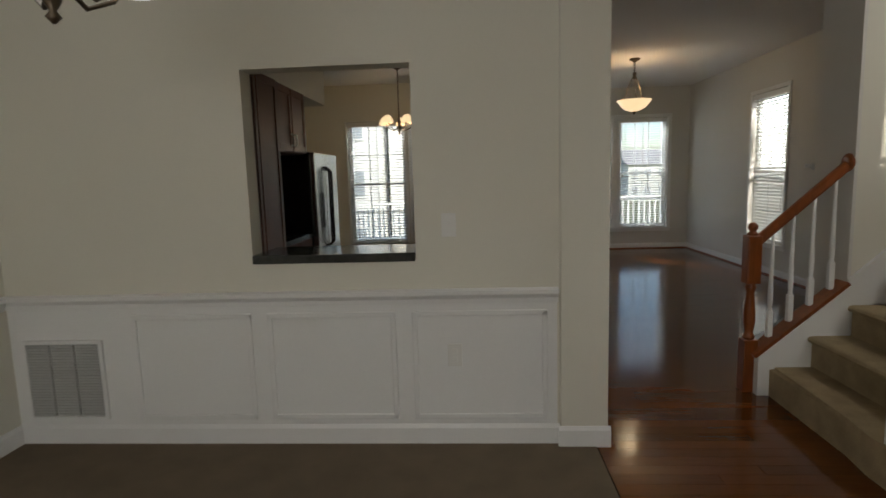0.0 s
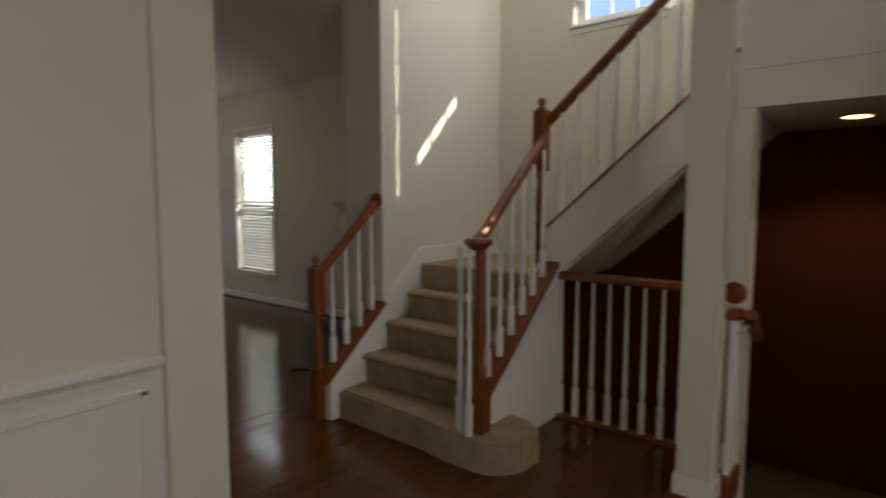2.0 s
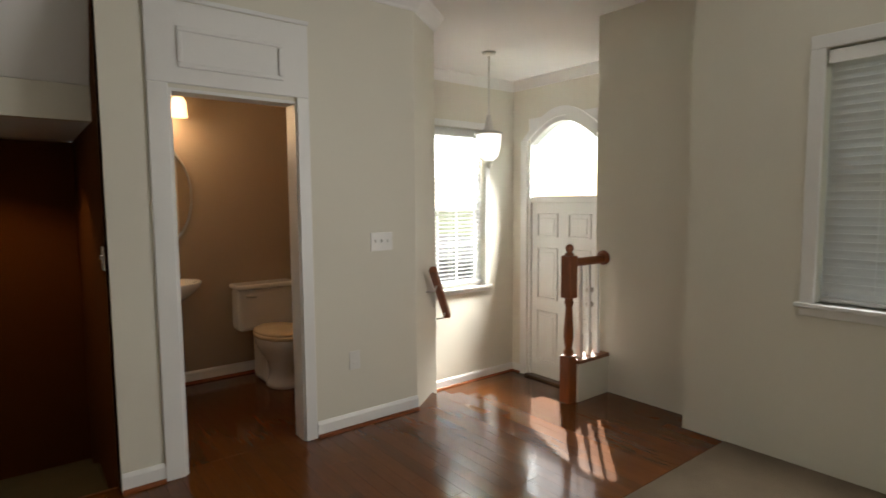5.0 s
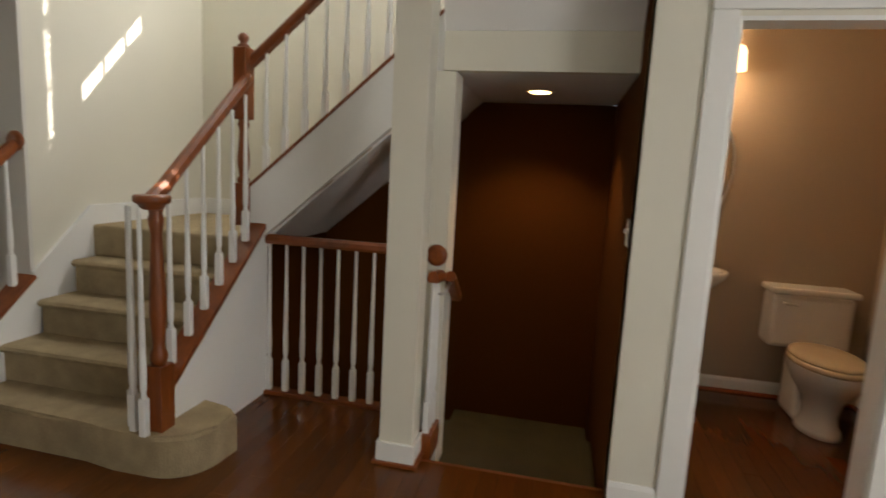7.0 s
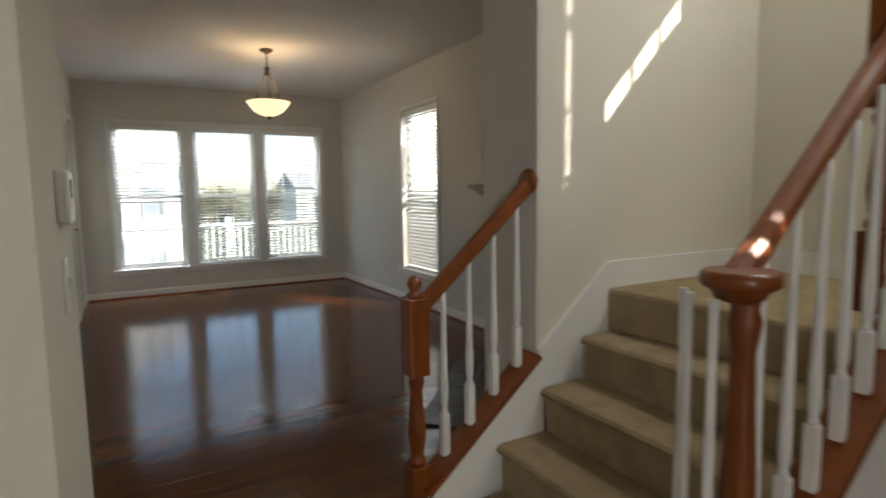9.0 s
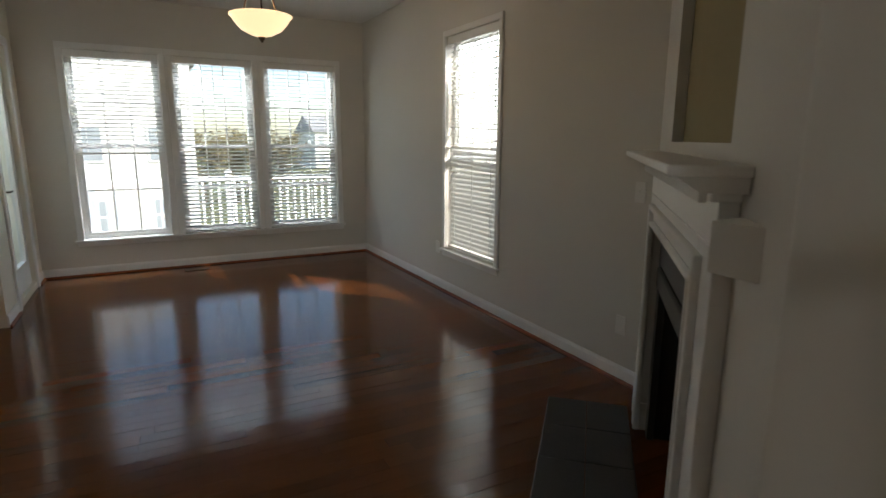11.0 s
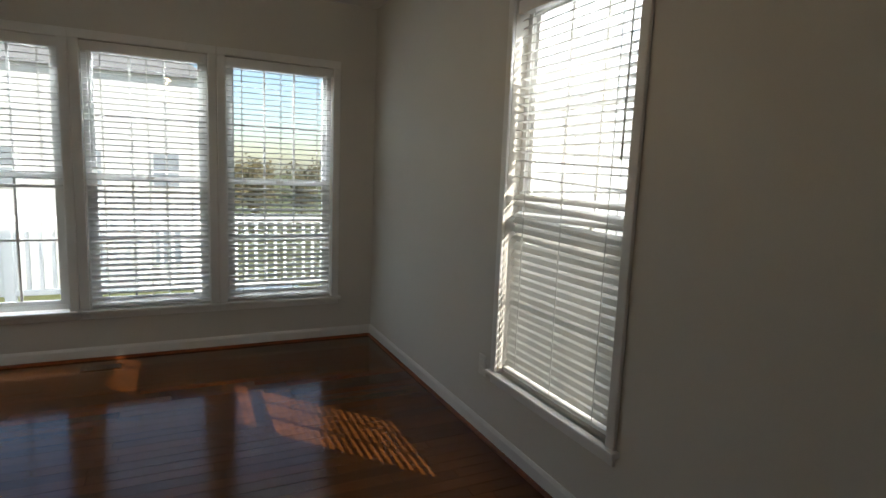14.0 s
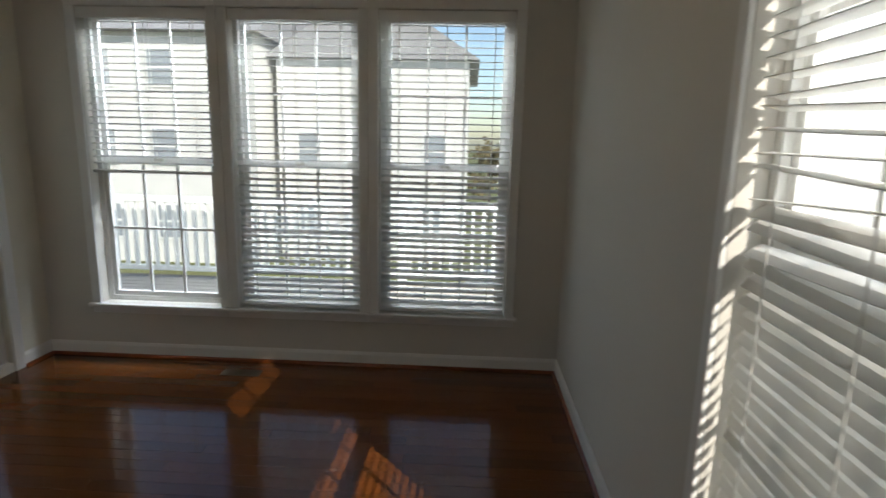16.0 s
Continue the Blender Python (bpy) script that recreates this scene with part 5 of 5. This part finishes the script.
def townhouse(x0, x1, y0, y1, zb, zt, front, label, ridge="x", wallm=SIDING):
    """A gabled house; front: the side that is seen, -y or -x."""
    t = thing("townhouse", label, "house", ((x0 + x1) / 2, (y0 + y1) / 2, zb), group="neighbouring houses")
    bm = NEW()
    box(bm, x0, x1, y0, y1, zb, zt)
    part("wall", bm, wallm, t)
    bm = NEW()
    if ridge == "x":
        m = (y0 + y1) / 2
        prism(bm, [(y0 - 0.4, zt), (y1 + 0.4, zt), (m, zt + 2.6)], lambda a, b, d: (d, a, b), x0 - 0.3, x1 + 0.3)
    else:
        m = (x0 + x1) / 2
        prism(bm, [(x0 - 0.4, zt), (x1 + 0.4, zt), (m, zt + 2.6)], lambda a, b, d: (a, d, b), y0 - 0.3, y1 + 0.3)
    part("roof", bm, ROOF, t)
    span = (x0, x1) if front == "y" else (y0, y1)
    n = max(2, int((span[1] - span[0]) / 2.0))
    fl = 0
    z = zb + 0.9
    while z + 1.5 < zt:
        for i in range(n):
            c = span[0] + (span[1] - span[0]) * (i + 0.5) / n
            pf = Y(y0, 1) if front == "y" else N(x0, 1)
            bm = NEW()
            pbox(bm, pf, c - 0.5, c + 0.5, -0.05, 0.02, z, z + 1.4)
            w = part("window", bm, WHITE, t)
            bm = NEW()
            pbox(bm, pf, c - 0.42, c + 0.42, -0.06, -0.045, z + 0.08, z + 0.66)
            pbox(bm, pf, c - 0.42, c + 0.42, -0.06, -0.045, z + 0.74, z + 1.32)
            part("pane", bm, PANE_PALE, w)
        z += 2.8
    return t


townhouse(-16, -4.5, 27, 37, -3.2, 5.2, "y", "pale sided townhouse beyond the lane")
townhouse(-4.2, 3.2, 28.5, 38, -3.2, 4.6, "y", "white sided townhouse with a grey roof", "y")
townhouse(24, 40, 88, 100, -3.2, 2.4, "y", "far pale house among the trees")
townhouse(24, 34, 20, 36, -3.2, 1.9, "x", "white house seen beside the side window", "y")
townhouse(15, 26, -6, 8, -3.2, 4.8, "x", "pale sided neighbouring house", "y")


def car(x, y, z, turn, m, label):
    t = thing("parked_car", label, "car", (x, y, z), turn)
    bm = NEW()
    prism(bm, [(-2.1, 0.3), (2.1, 0.3), (2.15, 0.7), (1.3, 0.85), (-1.9, 0.9), (-2.15, 0.7)], lambda a, b, d: (a, d, b), -0.85, 0.85)
    part("body", bm, m, t, local=True)
    bm = NEW()
    prism(bm, [(-1.7, 0.88), (1.0, 0.86), (0.4, 1.38), (-1.2, 1.40)], lambda a, b, d: (a, d, b), -0.74, 0.74)
    part("cabin", bm, PANE_PALE, t, local=True)
    for wx in (-1.3, 1.35):
        for wy in (-0.86, 0.72):
            bm = NEW()
            prism(bm, [(wx + 0.32 * math.cos(k * math.pi / 9), 0.32 + 0.32 * math.sin(k * math.pi / 9)) for k in range(18)], lambda a, b, d: (a, d, b), wy, wy + 0.14)
            part("wheel", bm, BLACK, t, local=True)


car(9.5, 13.6, -3.2, 60, CARRED, "red car parked beyond the side window")
car(5.0, 21, -3.17, 5, CARRED, "red car parked on the lane")


def tree(x, y, z, h, seed, label):
    rnd = random.Random(seed)
    t = thing("tree", label, "tree", (x, y, z), group="trees behind the houses")
    bm = NEW()
    tube(bm, [(x, y, z), (x + 0.1, y, z + h * 0.3), (x - 0.05, y + 0.1, z + h * 0.6), (x, y, z + h)], [h * 0.025, h * 0.02, h * 0.012, 0.02], 7)
    tips = []
    for k in range(16):
        a, b = rnd.uniform(0, 6.28), rnd.uniform(0.3, 0.9)
        L = h * (0.42 - 0.22 * b) * rnd.uniform(0.7, 1.2)
        p0 = Vector((x, y, z + h * b))
        p1 = p0 + Vector((math.cos(a) * L * 0.5, math.sin(a) * L * 0.5, L * 0.35))
        p2 = p0 + Vector((math.cos(a) * L, math.sin(a) * L, L * 0.8))
        tube(bm, [p0, p1, p2], [h * 0.008, h * 0.005, 0.01], 5)
        tips += [p1, p2]
    part("trunk", bm, BARK, t)
    verts, faces = [], []
    for p in tips:
        for k in range(26):
            c = p + Vector([rnd.gauss(0, h * 0.07) for _ in range(3)])
            u = Vector([rnd.gauss(0, 1) for _ in range(3)]).normalized() * rnd.uniform(0.08, 0.2)
            v = u.orthogonal() * 0.7
            n = len(verts)
            verts += [c - u, c + v, c + u, c - v]
            faces.append((n, n + 1, n + 2, n + 3))
    me = bpy.data.meshes.new("crown")
    me.from_pydata([tuple(v) for v in verts], [], faces)
    me.materials.append(LEAF)
    ob = new("crown", me)
    ob.parent = t
    ob.matrix_parent_inverse = t.matrix_basis.inverted()


for i, (x, y, h) in enumerate(((7, 46, 4.4), (11, 50, 4.8), (4.6, 44, 4.2), (28, 44, 5.0), (9, 60, 5.0), (-20, 45, 6), (19, 47, 4.6))):
    tree(x, y, -3.2, h, i + 3, "thin tree with rusty winter leaves")


# ---------------------------------------------------------------- floor boards
def unit_board():
    bm = NEW()
    v0 = [(0, 0), (1, 0), (1, 1), (0, 1)]
    prism(bm, v0, lambda a, b, d: (a, b, d), -0.02, 0.0)
    bmesh.ops.recalc_face_normals(bm, faces=bm.faces[:])
    me = bpy.data.meshes.new("floor_board")
    bm.to_mesh(me)
    bm.free()
    me.materials.append(PLANK)
    return me


BOARD = unit_board()
floor_wood = thing("floor_wood", "glossy reddish-brown hardwood floor in narrow boards", "floor", (2, 4, 0), kind="structure")
rnd = random.Random(7)
PITCH, GAP = 0.083, 0.0012
count = 0
rest_v, rest_f = [], []


def board(x0, x1, y, z):
    global count
    near = 1.0 < x1 and x0 < 3.9 and 4.6 < y < 10.3 and z == 0
    if near and count < 300:
        ob = new("floor_board", BOARD)
        ob.parent = floor_wood
        ob.matrix_parent_inverse = floor_wood.matrix_basis.inverted()
        ob.matrix_basis = pose(x0 + GAP / 2, y + GAP / 2, z, rnd.gauss(0, 0.12), rnd.gauss(0, 0.02), 0) @ Matrix.Diagonal((x1 - x0 - GAP, PITCH - GAP, 1, 1))
        count += 1
        return
    n = len(rest_v)
    a, b, c, d = x0 + GAP / 2, x1 - GAP / 2, y + GAP / 2, y + PITCH - GAP / 2
    u, v = rnd.gauss(0, 0.0001), rnd.gauss(0, 0.0001)
    rest_v.extend([(a, c, z + u), (b, c, z + u), (b, d, z + v), (a, d, z + v), (a, c, z - 0.02), (b, c, z - 0.02), (b, d, z - 0.02), (a, d, z - 0.02)])
    rest_f.extend([(n, n + 1, n + 2, n + 3), (n, n + 4, n + 5, n + 1), (n + 1, n + 5, n + 6, n + 2), (n + 2, n + 6, n + 7, n + 3), (n + 3, n + 7, n + 4, n)])


def row(x0, x1, y, z):
    x = x0
    first = rnd.uniform(0.3, 1.3)
    while x < x1 - 0.02:
        n = min(x1, x + first)
        if x1 - n < 0.15:
            n = x1
        board(x, n, y, z)
        x, first = n, rnd.uniform(0.7, 1.5)


k0 = -33
for k in range(k0, 126):
    y = k * PITCH
    if y < -1.42:
        row(0.745, max(1.74, min(2.60, 2.55 + (y + 1.69) * 1.085)) if y > -2.30 else 1.74, y, 0)
    elif y < 0.40:
        row(0.745, 2.40, y, 0)
    elif y < 1.34:
        row(0.745, 2.40, y, 0)
    elif y < 2.42:
        row(0.745, 2.86, y, 0)
    elif y < 3.0:
        row(0.745, 2.86, y, 0)
    elif y < 3.52:
        row(-2.75, 0.5, y, 0)
        row(0.805, 2.6, y, 0)
    elif y < 8.98:
        row(-2.75, 4.0, y, 0)
    elif y < 10.36:
        row(0.36, 4.0, y, 0)
    if -1.25 < y < 0.30:
        row(2.402, 3.94, y, 0)
for k in range(27):
    row(0.95, 3.88, -3.86 + k * PITCH, ZF)
me = bpy.data.meshes.new("floor_boards_far")
me.from_pydata(rest_v, [], rest_f)
PLANK_FAR = PLANK.copy()
PLANK_FAR.name = "cherry_floor_boards_joined"
nt = PLANK_FAR.node_tree
geo = nt.nodes.new("ShaderNodeNewGeometry")
for n in list(nt.nodes):
    if n.type == "OBJECT_INFO":
        to = n.outputs["Random"].links[0].to_socket
        nt.links.new(geo.outputs["Random Per Island"], to)
        nt.nodes.remove(n)
me.materials.append(PLANK_FAR)
ob = new("floor_boards", me)
ob.parent = floor_wood
ob.matrix_parent_inverse = floor_wood.matrix_basis.inverted()
tagged(ob, kind="stuff")
